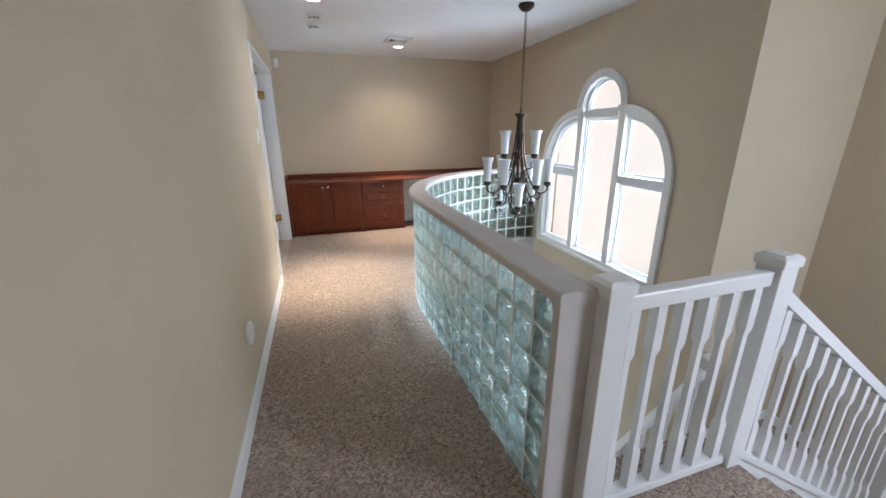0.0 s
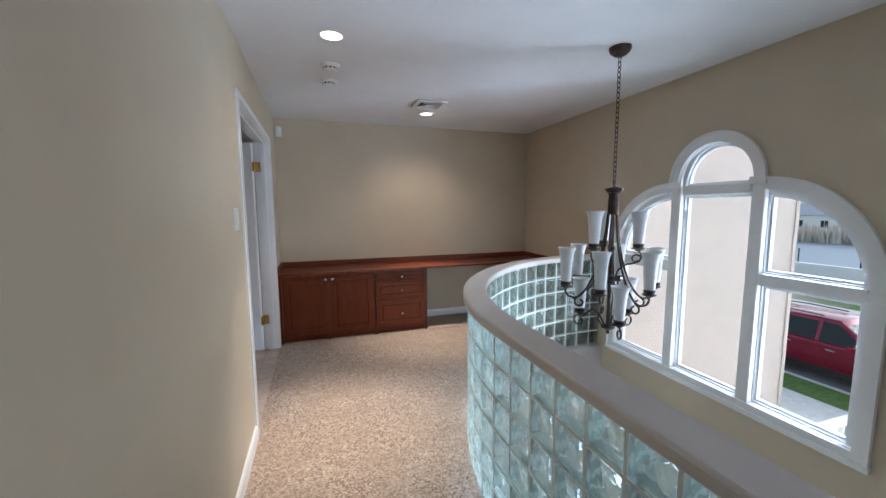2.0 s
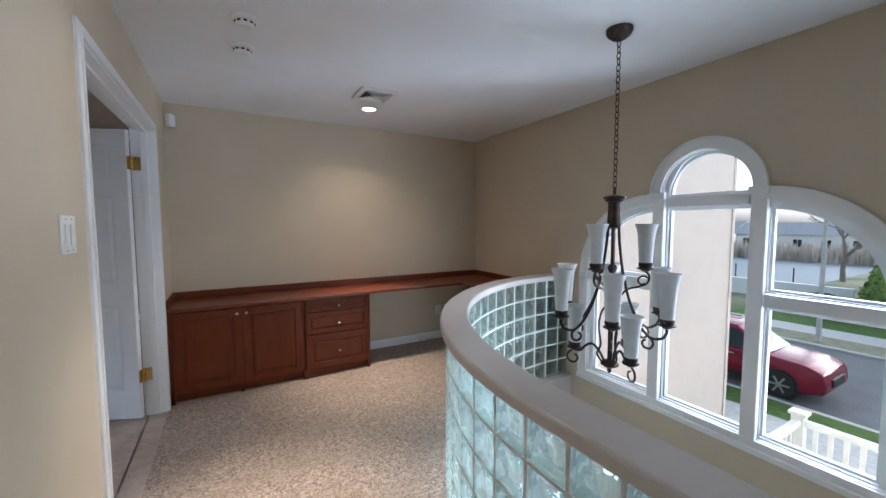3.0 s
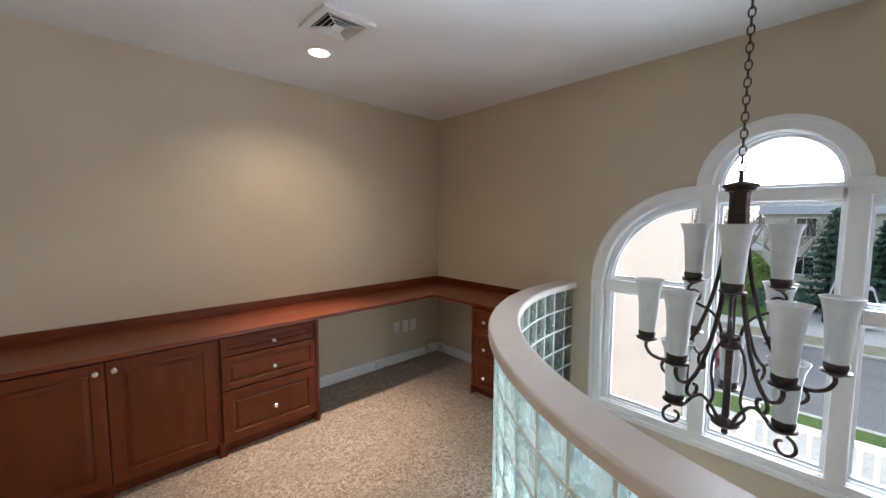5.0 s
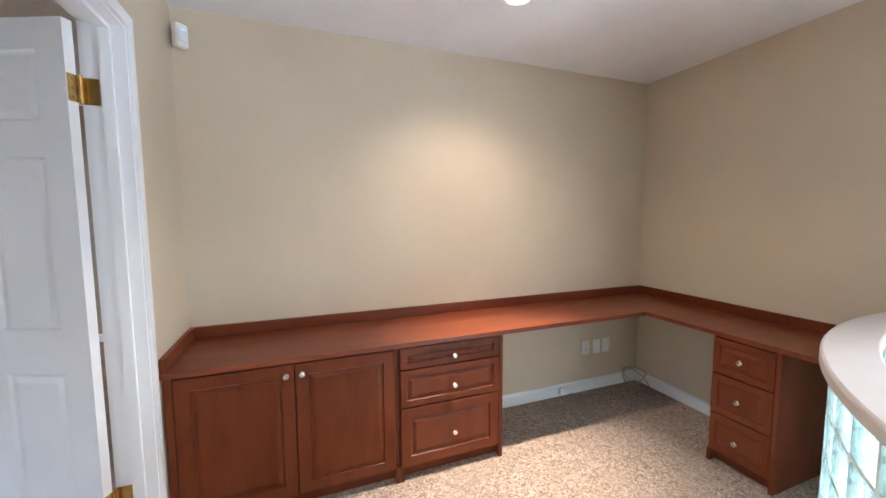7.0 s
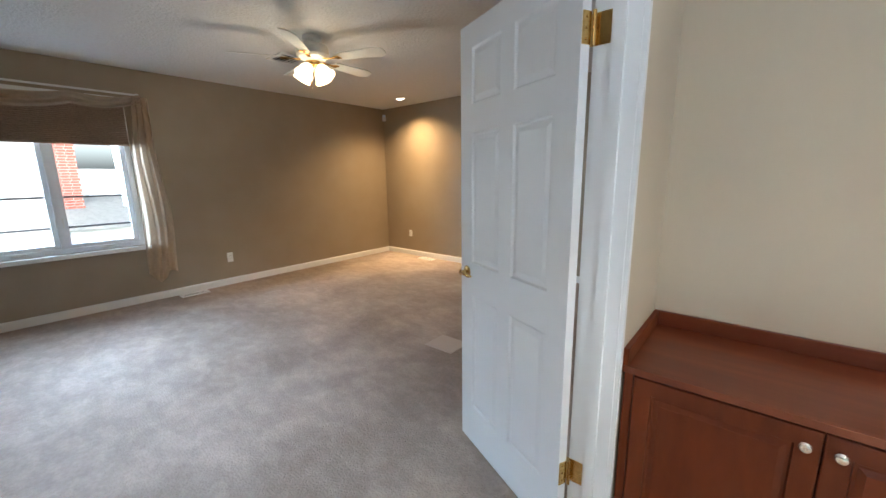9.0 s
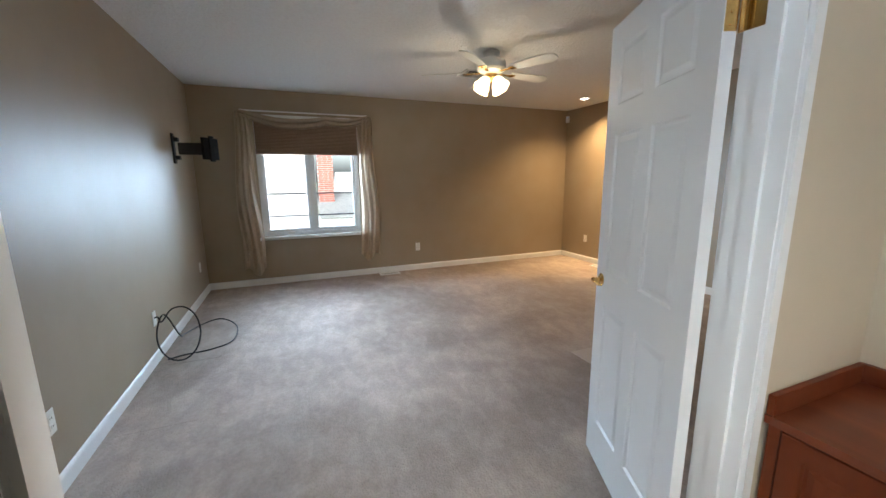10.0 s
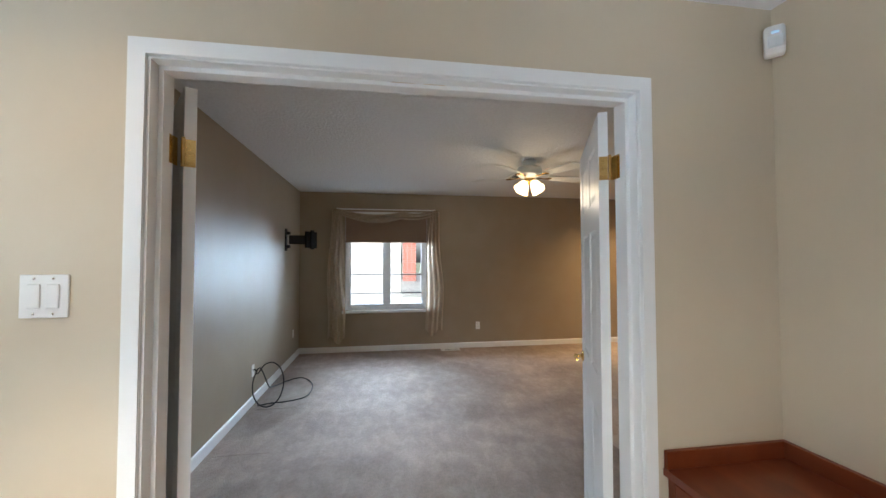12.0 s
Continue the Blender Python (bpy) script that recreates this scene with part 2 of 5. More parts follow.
def box(bm, x0, x1, y0, y1, z0, z1, bevel=0.0, segs=2):
    vs = [bm.verts.new((x, y, z)) for x in (x0, x1) for y in (y0, y1) for z in (z0, z1)]
    fs = [bm.faces.new([vs[i] for i in q]) for q in ((0, 1, 3, 2), (4, 6, 7, 5), (0, 4, 5, 1), (2, 3, 7, 6), (0, 2, 6, 4), (1, 5, 7, 3))]
    if bevel:
        es = list({e for f in fs for e in f.edges})
        bmesh.ops.recalc_face_normals(bm, faces=fs)
        bmesh.ops.bevel(bm, geom=es, offset=bevel, segments=segs, affect="EDGES", profile=0.5)
    return bm


def boxes(*spans, bevel=0.0):
    bm = bmesh.new()
    for s in spans:
        box(bm, *s, bevel=bevel)
    return bm


def plate(outline, holes, depth, place):
    """A flat sheet with holes, depth thick; place maps (u, v, w) to a point."""
    bm = bmesh.new()
    edges = []
    for loop in (outline, *holes):
        vs = [bm.verts.new(place(u, v, 0.0)) for u, v in loop]
        edges += [bm.edges.new((vs[i], vs[(i + 1) % len(vs)])) for i in range(len(vs))]
    bmesh.ops.triangle_fill(bm, use_beauty=True, use_dissolve=False, edges=edges)
    off = Vector(place(0, 0, depth)) - Vector(place(0, 0, 0))
    out = bmesh.ops.extrude_face_region(bm, geom=bm.faces[:])
    bmesh.ops.translate(bm, vec=off, verts=[g for g in out["geom"] if isinstance(g, bmesh.types.BMVert)])
    return bm


def rect(a, b, c, d):
    return [(a, c), (b, c), (b, d), (a, d)]


def lathe(bm, profile, steps=24, at=(0, 0, 0), spin=None):
    """Turn (radius, height) pairs round the z axis."""
    rings = []
    for r, z in profile:
        ring = []
        for i in range(steps):
            a = 2 * math.pi * i / steps
            p = Vector((r * math.cos(a), r * math.sin(a), z))
            if spin:
                p = spin @ p
            ring.append(bm.verts.new(p + Vector(at)))
        rings.append(ring)
    for lo, hi in zip(rings, rings[1:]):
        for i in range(steps):
            j = (i + 1) % steps
            bm.faces.new((lo[i], lo[j], hi[j], hi[i]))
    for ring, flip in ((rings[0], True), (rings[-1], False)):
        bm.faces.new(ring[::-1] if flip else ring)
    return bm


def tube(bm, points, radius, steps=8, closed=False):
    """A round bar along points; radius is one number or one for each point."""
    pts = [Vector(p) for p in points]
    n = len(pts)
    rings = []
    up = None
    for i, p in enumerate(pts):
        if closed:
            d = pts[(i + 1) % n] - pts[i - 1]
        else:
            d = pts[min(i + 1, n - 1)] - pts[max(i - 1, 0)]
        d.normalize()
        if up is None:
            up = d.orthogonal().normalized()
        side = d.cross(up)
        side.normalize()
        up = side.cross(d)
        r = radius[i] if isinstance(radius, (list, tuple)) else radius
        rings.append([bm.verts.new(p + (up * math.cos(2 * math.pi * k / steps) + side * math.sin(2 * math.pi * k / steps)) * r) for k in range(steps)])
    pairs = list(zip(rings, rings[1:])) + ([(rings[-1], rings[0])] if closed else [])
    for lo, hi in pairs:
        for k in range(steps):
            j = (k + 1) % steps
            bm.faces.new((lo[k], lo[j], hi[j], hi[k]))
    if not closed:
        bm.faces.new(rings[0][::-1])
        bm.faces.new(rings[-1])
    return bm


def sweep(bm, path, section):
    """Carry a section of (side, height) pairs along a level path; the side points to the left of the way."""
    pts = [Vector((x, y, 0)) for x, y in path]
    rings = []
    for i, p in enumerate(pts):
        a = pts[i] - pts[i - 1] if i else pts[1] - pts[0]
        b = pts[i + 1] - pts[i] if i + 1 < len(pts) else a
        na, nb = Vector((-a.y, a.x, 0)).normalized(), Vector((-b.y, b.x, 0)).normalized()
        nn = (na + nb).normalized()
        nn /= max(nn.dot(na), 0.3)
        rings.append([bm.verts.new(p + nn * s + Vector((0, 0, h))) for s, h in section])
    k = len(section)
    for lo, hi in zip(rings, rings[1:]):
        for i in range(k):
            j = (i + 1) % k
            bm.faces.new((lo[i], lo[j], hi[j], hi[i]))
    bm.faces.new(rings[0][::-1])
    bm.faces.new(rings[-1])
    return bm


def smooth_path(points, per=6):
    """A Catmull-Rom curve through the points."""
    p = [Vector(q) for q in points]
    p = [p[0] * 2 - p[1], *p, p[-1] * 2 - p[-2]]
    out = []
    for i in range(1, len(p) - 2):
        for k in range(per):
            t = k / per
            out.append(0.5 * ((2 * p[i]) + (p[i + 1] - p[i - 1]) * t + (2 * p[i - 1] - 5 * p[i] + 4 * p[i + 1] - p[i + 2]) * t * t + (3 * p[i] - p[i - 1] - 3 * p[i + 1] + p[i + 2]) * t ** 3))
    return out + [p[-2]]


def raised_front(w, h, t=0.02, rail=0.055):
    """A raised-panel front, w by h, its face towards -y and its lower left corner at the origin."""
    bm = bmesh.new()
    box(bm, 0, w, 0, t, 0, h)
    bm.normal_update()
    bmesh.ops.recalc_face_normals(bm, faces=bm.faces[:])
    f = min(bm.faces, key=lambda q: q.calc_center_median().y)
    es = [e for e in f.edges]
    bmesh.ops.bevel(bm, geom=es, offset=0.004, segments=2, affect="EDGES", profile=0.5)
    f = min(bm.faces, key=lambda q: (round(q.calc_center_median().y, 5), -q.calc_area()))
    for thick, deep in ((rail, 0.0), (0.004, -0.007), (0.008, 0.0), (0.016, 0.006)):
        bmesh.ops.inset_region(bm, faces=[f], thickness=thick, depth=deep, use_even_offset=True)
    return bm


# ---------------------------------------------------------------- plan
H, HB = 2.40, 2.555            # ceiling heights: landing, bedroom
XE, YN = 3.155, 7.245          # east wall, north wall
SKEW = 0.021                   # the east wall runs a little out of square
YS = 0.2                       # south end of the landing
SW, SX, ST = 3.21, 4.18, 2.05  # stairwell: north wall, east wall, top nosing
DOWN = -2.75                   # floor of the entrance hall
DY0, DY1, DZ = 5.115, 6.692, 2.06   # double door opening
CX, CY, CR = 2.908, 4.00, 1.75  # centre line of the curved block wall


def curve_path(offset, step=12):
    """The line of the block wall, pushed outwards by offset."""
    r = CR + offset
    pts = [(CX - r, 2.255), (CX - r, 3.0), (CX - r, CY)]
    pts += [(CX - r * math.cos(radians(a)), CY + r * math.sin(radians(a))) for a in np.linspace(0, 90, step + 1)[1:]]
    return pts + [(XE, CY + r)]


def arch_window(d):
    """The outline of the arched window, shrunk by d."""
    y0, y1, z0 = 3.665 + d, 5.54 - d, 0.048 + d
    c0, c1, zs = 4.26, 4.93, 0.97
    pts = [(y1, z0), (y1, zs)]
    for a in np.linspace(0, 90, 15)[1:]:
        pts.append((c1 + (y1 - c1) * math.cos(radians(a)), zs + (0.617 - d) * math.sin(radians(a))))
    if d:
        pts.append((c1 - d, zs + 0.617 - d))
    for a in np.linspace(0, 180, 21):
        pts.append(((c0 + c1) / 2 + ((c1 - c0) / 2 - d) * math.cos(radians(a)), 1.587 + (0.340 - d) * math.sin(radians(a))))
    if d:
        pts.append((c0 + d, zs + 0.617 - d))
    for a in np.linspace(90, 0, 15)[:-1]:
        pts.append((c0 - (c0 - y0) * math.cos(radians(a)), zs + (0.617 - d) * math.sin(radians(a))))
    return pts + [(y0, zs), (y0, z0)]


# ---------------------------------------------------------------- structure
WT = 0.12
# landing floor: hall strip, curved edge, head of the stairs
edge = curve_path(-0.06, 24)
out = [(0, YS), (ST, YS), (ST, 2.41)] + [(x, max(y, 2.41)) for x, y in edge] + [(XE, YN), (0, YN)]
single("floor_landing", plate(out, [], -0.30, lambda u, v, w: (u, v, w)), CARPET, "brown and beige speckled carpet on the upstairs landing", "floor", kind="structure")
single("floor_bedroom", boxes((-5.018, -WT, 4.480, 10.165, -0.3, 0), (-WT, -0.0005, DY0 + 0.0005, DY1 - 0.0005, -0.19, 0)), CARPET_BED, "pinkish beige plush bedroom carpet with vacuum marks", "floor", kind="structure")
single("floor_entrance", boxes((-0.5, 4.5, YS, YN, DOWN - 0.1, DOWN)), TILE, "pale tiled floor of the entrance hall below", "floor", kind="structure")
single("wall_west", plate([(YS, DOWN), (10.25, DOWN), (10.25, 2.7), (YS, 2.7)], [[(DY0, -0.2), (DY1, -0.2), (DY1, DZ), (DY0, DZ)]], WT - 0.01, lambda u, v, w: (-w, u, v)),
       PAINT_TAN, "tan painted landing wall with a double door opening", "wall", kind="structure")
single("wall_bedroom_east", plate([(4.480, 0), (10.165, 0), (10.165, HB), (4.480, HB)], [[(DY0, 0), (DY1, 0), (DY1, DZ), (DY0, DZ)]], 0.01, lambda u, v, w: (-WT + 0.01 - w, u, v)),
       PAINT_BROWN, "taupe painted bedroom wall beside the doors", "wall", kind="structure")
single("wall_north", boxes((-WT, 5.0, YN, YN + 0.15, DOWN, 2.7)), PAINT_TAN, "plain tan painted wall behind the built-in desk", "wall", kind="structure")
single("wall_east", plate([(SW, DOWN), (YN, DOWN), (YN, 2.7), (SW, 2.7)], [arch_window(0.03)], 0.16, lambda u, v, w: (XE + w + (u - YN) * SKEW, u, v)),
       PAINT_TAN, "tan painted wall with a tall arched window", "wall", kind="structure")
single("wall_stair_north", boxes((XE + 0.075, 4.5, SW, 3.35, DOWN, 2.7)), PAINT_TAN, "brightly lit tan stairwell wall", "wall", kind="structure")
single("wall_stair_east", boxes((SX, 4.5, YS, SW, DOWN, 2.7)), PAINT_TAN, "tan stairwell end wall", "wall", kind="structure")
# the hole is added out of view, to let the stair lamp in
single("wall_south", plate([(-WT, DOWN), (4.5, DOWN), (4.5, 2.7), (-WT, 2.7)], [[(2.95, 0.5), (4.05, 0.5), (4.05, 2.0), (2.95, 2.0)]], 0.15, lambda u, v, w: (u, YS - w, v)),
       PAINT_TAN, "plain tan wall closing the stairwell", "wall", kind="structure")
single("wall_below_landing", boxes((0.9, 1.0, 2.3, YN, DOWN, -0.31), (0.9, ST, 2.2, 2.3, DOWN, -0.31)), PAINT_TAN, "tan wall of the entrance hall under the landing", "wall", kind="structure")
single("ceiling_landing", boxes((-WT, 4.5, YS, YN, H, H + 0.1)), PAINT_CEIL, "smooth white painted landing ceiling", "ceiling", kind="structure")
single("ceiling_bedroom", boxes((-5.018, -WT, 4.480, 10.165, HB, HB + 0.1)), PAINT_STIPPLE, "white stippled bedroom ceiling", "ceiling", kind="structure")
BW = (5.18, 6.50, 0.66, 2.20)
single("wall_bedroom_west", plate([(4.34, -0.3), (10.25, -0.3), (10.25, 2.7), (4.34, 2.7)], [[(BW[0], BW[2]), (BW[1], BW[2]), (BW[1], BW[3]), (BW[0], BW[3])]], 0.16, lambda u, v, w: (-5.018 - w, u, v)),
       PAINT_BROWN, "taupe painted bedroom wall with a casement window", "wall", kind="structure")
single("wall_bedroom_south", boxes((-5.018, -WT, 4.34, 4.480, -0.3, 2.7)), PAINT_BROWN, "taupe painted bedroom side wall with a tv bracket", "wall", kind="structure")
single("wall_bedroom_north", boxes((-5.018, -WT, 10.165, 10.25, -0.3, 2.7)), PAINT_BROWN, "taupe painted far bedroom wall", "wall", kind="structure")

BOARD = [(0, 0), (0.014, 0), (0.014, 0.07), (0.009, 0.083), (0.004, 0.088), (0, 0.088)]


def baseboard(path, label, flip=1):
    single("baseboard", sweep(bmesh.new(), path, [(s * flip, h) for s, h in BOARD]), TRIM, label, "baseboard", kind="structure")


baseboard([(0, YS), (0, 5.08)], "white moulded baseboard along the landing wall", -1)
baseboard([(1.60, YN), (XE, YN), (XE - 0.018, 6.36)], "white baseboard under the desk", -1)
baseboard([(-WT, 5.08), (-WT, 4.480), (-5.018, 4.480), (-5.018, 10.165), (-WT, 10.165), (-WT, 6.74)], "white baseboard round the bedroom", -1)

# ---------------------------------------------------------------- block wall
block_wall = thing("glass_block_wall", pose(CX - CR, 2.3, 0), "curved half-height wall of wavy clear glass blocks with off-white cap", "partition")
OFF = Vector((-(CX - CR), -2.3, 0))


def shifted(bm, v):
    bmesh.ops.translate(bm, vec=v, verts=bm.verts[:])
    return bm


cap_sec = [(-0.067, 0.888), (0.070, 0.888), (0.073, 0.893), (0.073, 0.920), (0.070, 0.926), (0.064, 0.93), (-0.061, 0.93), (-0.067, 0.926), (-0.070, 0.920), (-0.070, 0.893)]
part("cap", shifted(sweep(bmesh.new(), curve_path(0, 40), cap_sec), OFF), CAP, block_wall, "smooth off-white painted cap", smooth=True)
part("end_post", shifted(boxes((CX - CR - 0.068, CX - CR + 0.068, 2.262, 2.297, 0, 0.888), bevel=0.003), OFF), CAP, block_wall, "painted end post")
part("ledge", shifted(sweep(bmesh.new(), curve_path(0, 40), [(-0.11, -0.32), (-0.06, -0.32), (-0.045, -0.03), (-0.045, 0.004), (-0.11, 0.004)]), OFF), CAP, block_wall, "off-white ledge under the blocks", smooth=True)
PITCH = 0.148
rows_n = 6
straight = CY - 2.297
total = straight + CR * math.pi / 2 + (XE - CX)
cols_n = round(total / PITCH)
pitch = total / cols_n


def along(s):
    """Place and heading (degrees) at s metres along the centre line."""
    if s < straight:
        return CX - CR, 2.297 + s, 90.0
    s -= straight
    if s < CR * math.pi / 2:
        a = s / CR
        return CX - CR * math.cos(a), CY + CR * math.sin(a), 90.0 - math.degrees(a)
    return CX + s - CR * math.pi / 2, CY + CR, 0.0


grout = bmesh.new()
gpath = [(CX - CR, 2.285)] + curve_path(0, 40)[1:]
sweep(grout, gpath, [(-0.03, 0.0), (0.03, 0.0), (0.03, 0.006), (-0.03, 0.006)])
for r in range(1, rows_n + 1):
    z = r * PITCH
    sweep(grout, gpath, [(-0.0415, z - 0.0055), (0.0415, z - 0.0055), (0.0415, z + 0.0055), (-0.0415, z + 0.0055)])
for c in range(cols_n + 1):
    x, y, h = along(c * pitch)
    g = boxes((-0.0065, 0.0065, -0.0405, 0.0405, 0.0, 0.888))
    bmesh.ops.transform(g, matrix=pose(x, y, 0, 0, 0, h), verts=g.verts[:])
    me = bpy.data.meshes.new("temp")
    g.to_mesh(me)
    g.free()
    grout.from_mesh(me)
    bpy.data.meshes.remove(me)
part("mortar", shifted(grout, OFF), GROUT, block_wall, "thin pale mortar joints")

# ---------------------------------------------------------------- arched window
def skewed(bm):
    for v in bm.verts:
        v.co.x += (v.co.y - YN) * SKEW
    return bm


window = thing("window_1", pose(XE, 4.65, 0.04), "tall white arched window in five lights beside the chandelier", "window", kind="structure")
WO = Vector((-XE, -4.65, -0.04))


def inside_window(bm):
    return shifted(skewed(bm), WO)



def on_east(x):
    return lambda u, v, w: (x + w, u, v)


def lights():
    """Outlines of the panes, one by one."""
    c0, c1, zs = 4.26, 4.93, 0.97
    d = 0.115
    top = [(4.583 + 0.238 * math.cos(radians(a)), 1.588 + 0.252 * math.sin(radians(a))) for a in np.linspace(0, 180, 19)]
    main = [(4.345, 0.135), (4.82, 0.135), (4.82, 1.480), (4.345, 1.480)]
    out = [top, main]
    for c, yo, s in ((c0, 3.665, -1), (c1, 5.54, 1)):
        inner = 4.235 if s < 0 else 4.940
        outer = yo - s * d
        ru, rv = abs(outer - c), 0.617 - d
        quarter = [(inner, 1.005), (outer, 1.005)]
        for a in np.linspace(4, 90, 14):
            u = c + s * ru * math.cos(radians(a))
            v = zs + rv * math.sin(radians(a))
            if v > 1.006 and (u - inner) * s > 0.0:
                quarter.append((u, v))
        quarter.append((inner, zs + rv * math.sqrt(max(0.0, 1 - ((inner - c) / ru) ** 2))))
        out.append(quarter)
        out.append([(inner, 0.135), (outer, 0.135), (outer, 0.888), (inner, 0.888)])
    return out


def grown(loop, d):
    """A loop pushed outwards from its middle by about d."""
    mu, mv = sum(p[0] for p in loop) / len(loop), sum(p[1] for p in loop) / len(loop)
    return [(u + d * (1 if u > mu + 0.02 else -1 if u < mu - 0.02 else 0), v + d * (1 if v > mv + 0.02 else -1 if v < mv - 0.02 else 0)) for u, v in loop]


part("casing", inside_window(plate(arch_window(-0.005), [arch_window(0.062)], -0.018, on_east(XE))), TRIM, window, "flat white casing")
part("casing_bead", inside_window(plate(arch_window(-0.012), [arch_window(0.012)], -0.028, on_east(XE - 0.001))), TRIM, window, "raised outer bead")
part("reveal", inside_window(plate(arch_window(0.032), [arch_window(0.066)], 0.10, on_east(XE + 0.002))), TRIM, window)
LIGHTS = lights()
part("window_frame", inside_window(plate(arch_window(0.067), [grown(q, 0.012) for q in LIGHTS], 0.05, on_east(XE + 0.03))), VINYL, window, "white frame with mullions and transoms")
for q in LIGHTS:
    part("sash", inside_window(plate(grown(q, 0.013), [grown(q, -0.002)], 0.03, on_east(XE + 0.052))), VINYL, window)
    pane = part("pane", inside_window(plate(grown(q, 0.004), [], 0.005, on_east(XE + 0.066))), PANE, window)
    pane.visible_shadow = False
for y in (4.290, 4.880):
    part("mullion", inside_window(boxes((XE - 0.014, XE + 0.029, y - 0.040, y + 0.040, 0.066, 1.556), bevel=0.006)), TRIM, window, "flat white mullion")
    part("capital", inside_window(boxes((XE - 0.033, XE - 0.002, y - 0.050, y + 0.050, 1.556, 1.604), bevel=0.004)), TRIM, window, "small square capital")
part("transom", inside_window(boxes((XE - 0.010, XE + 0.029, 4.342, 4.828, 1.500, 1.572), bevel=0.005)), TRIM, window, "flat white transom under the arch")
for y0, y1 in ((3.74, 4.248), (4.922, 5.465)):
    part("transom", inside_window(boxes((XE - 0.010, XE + 0.029, y0, y1, 0.908, 0.985), bevel=0.005)), TRIM, window, "flat white side transom")
for y in (3.688, 5.517):
    part("capital", inside_window(boxes((XE - 0.033, XE - 0.002, y - 0.04, y + 0.04, 0.925, 0.975), bevel=0.004)), TRIM, window)
part("window_sill", inside_window(boxes((XE - 0.035, XE - 0.001, 3.645, 5.56, 0.03, 0.066), bevel=0.006)), TRIM, window, "white wooden sill")

# ---------------------------------------------------------------- double door
def u_shape(i, o):
    """An upside-down U round the door opening: inner and outer offsets."""
    return [(DY0 - o, 0), (DY0 - o, DZ + o), (DY1 + o, DZ + o), (DY1 + o, 0), (DY1 + i, 0), (DY1 + i, DZ + i), (DY0 - i, DZ + i), (DY0 - i, 0)]


frame_set = thing("door_frame", pose(0, (DY0 + DY1) / 2, 0), "white moulded casing round the open double doorway", "door frame", kind="structure")
FO = Vector((0, -(DY0 + DY1) / 2, 0))
part("casing", shifted(plate(u_shape(-0.012, 0.038), [], 0.009, lambda u, v, w: (0.0 + w, u, v)), FO), TRIM, frame_set, "white moulded casing")
part("casing_bead", shifted(plate(u_shape(-0.011, 0.002), [], 0.006, lambda u, v, w: (0.0088 + w, u, v)), FO), TRIM, frame_set)
part("jamb", shifted(plate(u_shape(-0.018, 0.0), [], -WT - 0.002, lambda u, v, w: (0.001 + w, u, v)), FO), TRIM, frame_set, "white jamb lining")
part("door_stop", shifted(plate(u_shape(-0.032, -0.017), [], -0.035, lambda u, v, w: (-0.04 + w, u, v)), FO), TRIM, frame_set)
part("casing", shifted(plate(u_shape(-0.012, 0.050), [], -0.014, lambda u, v, w: (-WT - 0.001 + w, u, v)), FO), TRIM, frame_set)
part("strike_plate", shifted(boxes((-0.085, -0.04, 5.93, 6.0, DZ - 0.020, DZ - 0.0175)), FO), BRASS, frame_set, "small brass strike plate")
part("strike_plate", shifted(boxes((-0.085, -0.04, 5.82, 5.9, DZ - 0.020, DZ - 0.0175)), FO), BRASS, frame_set, "small brass strike plate")

for z in (0.31, 1.81):
    for y0, y1 in ((DY1 - 0.021, DY1 - 0.0182), (DY0 + 0.0182, DY0 + 0.021)):
        part("hinge_plate", shifted(boxes((-WT - 0.024, -0.082, y0, y1, z - 0.045, z + 0.045)), FO), BRASS, frame_set, "brass hinge plate")
DW, DH, DT = 0.722, 2.03, 0.035


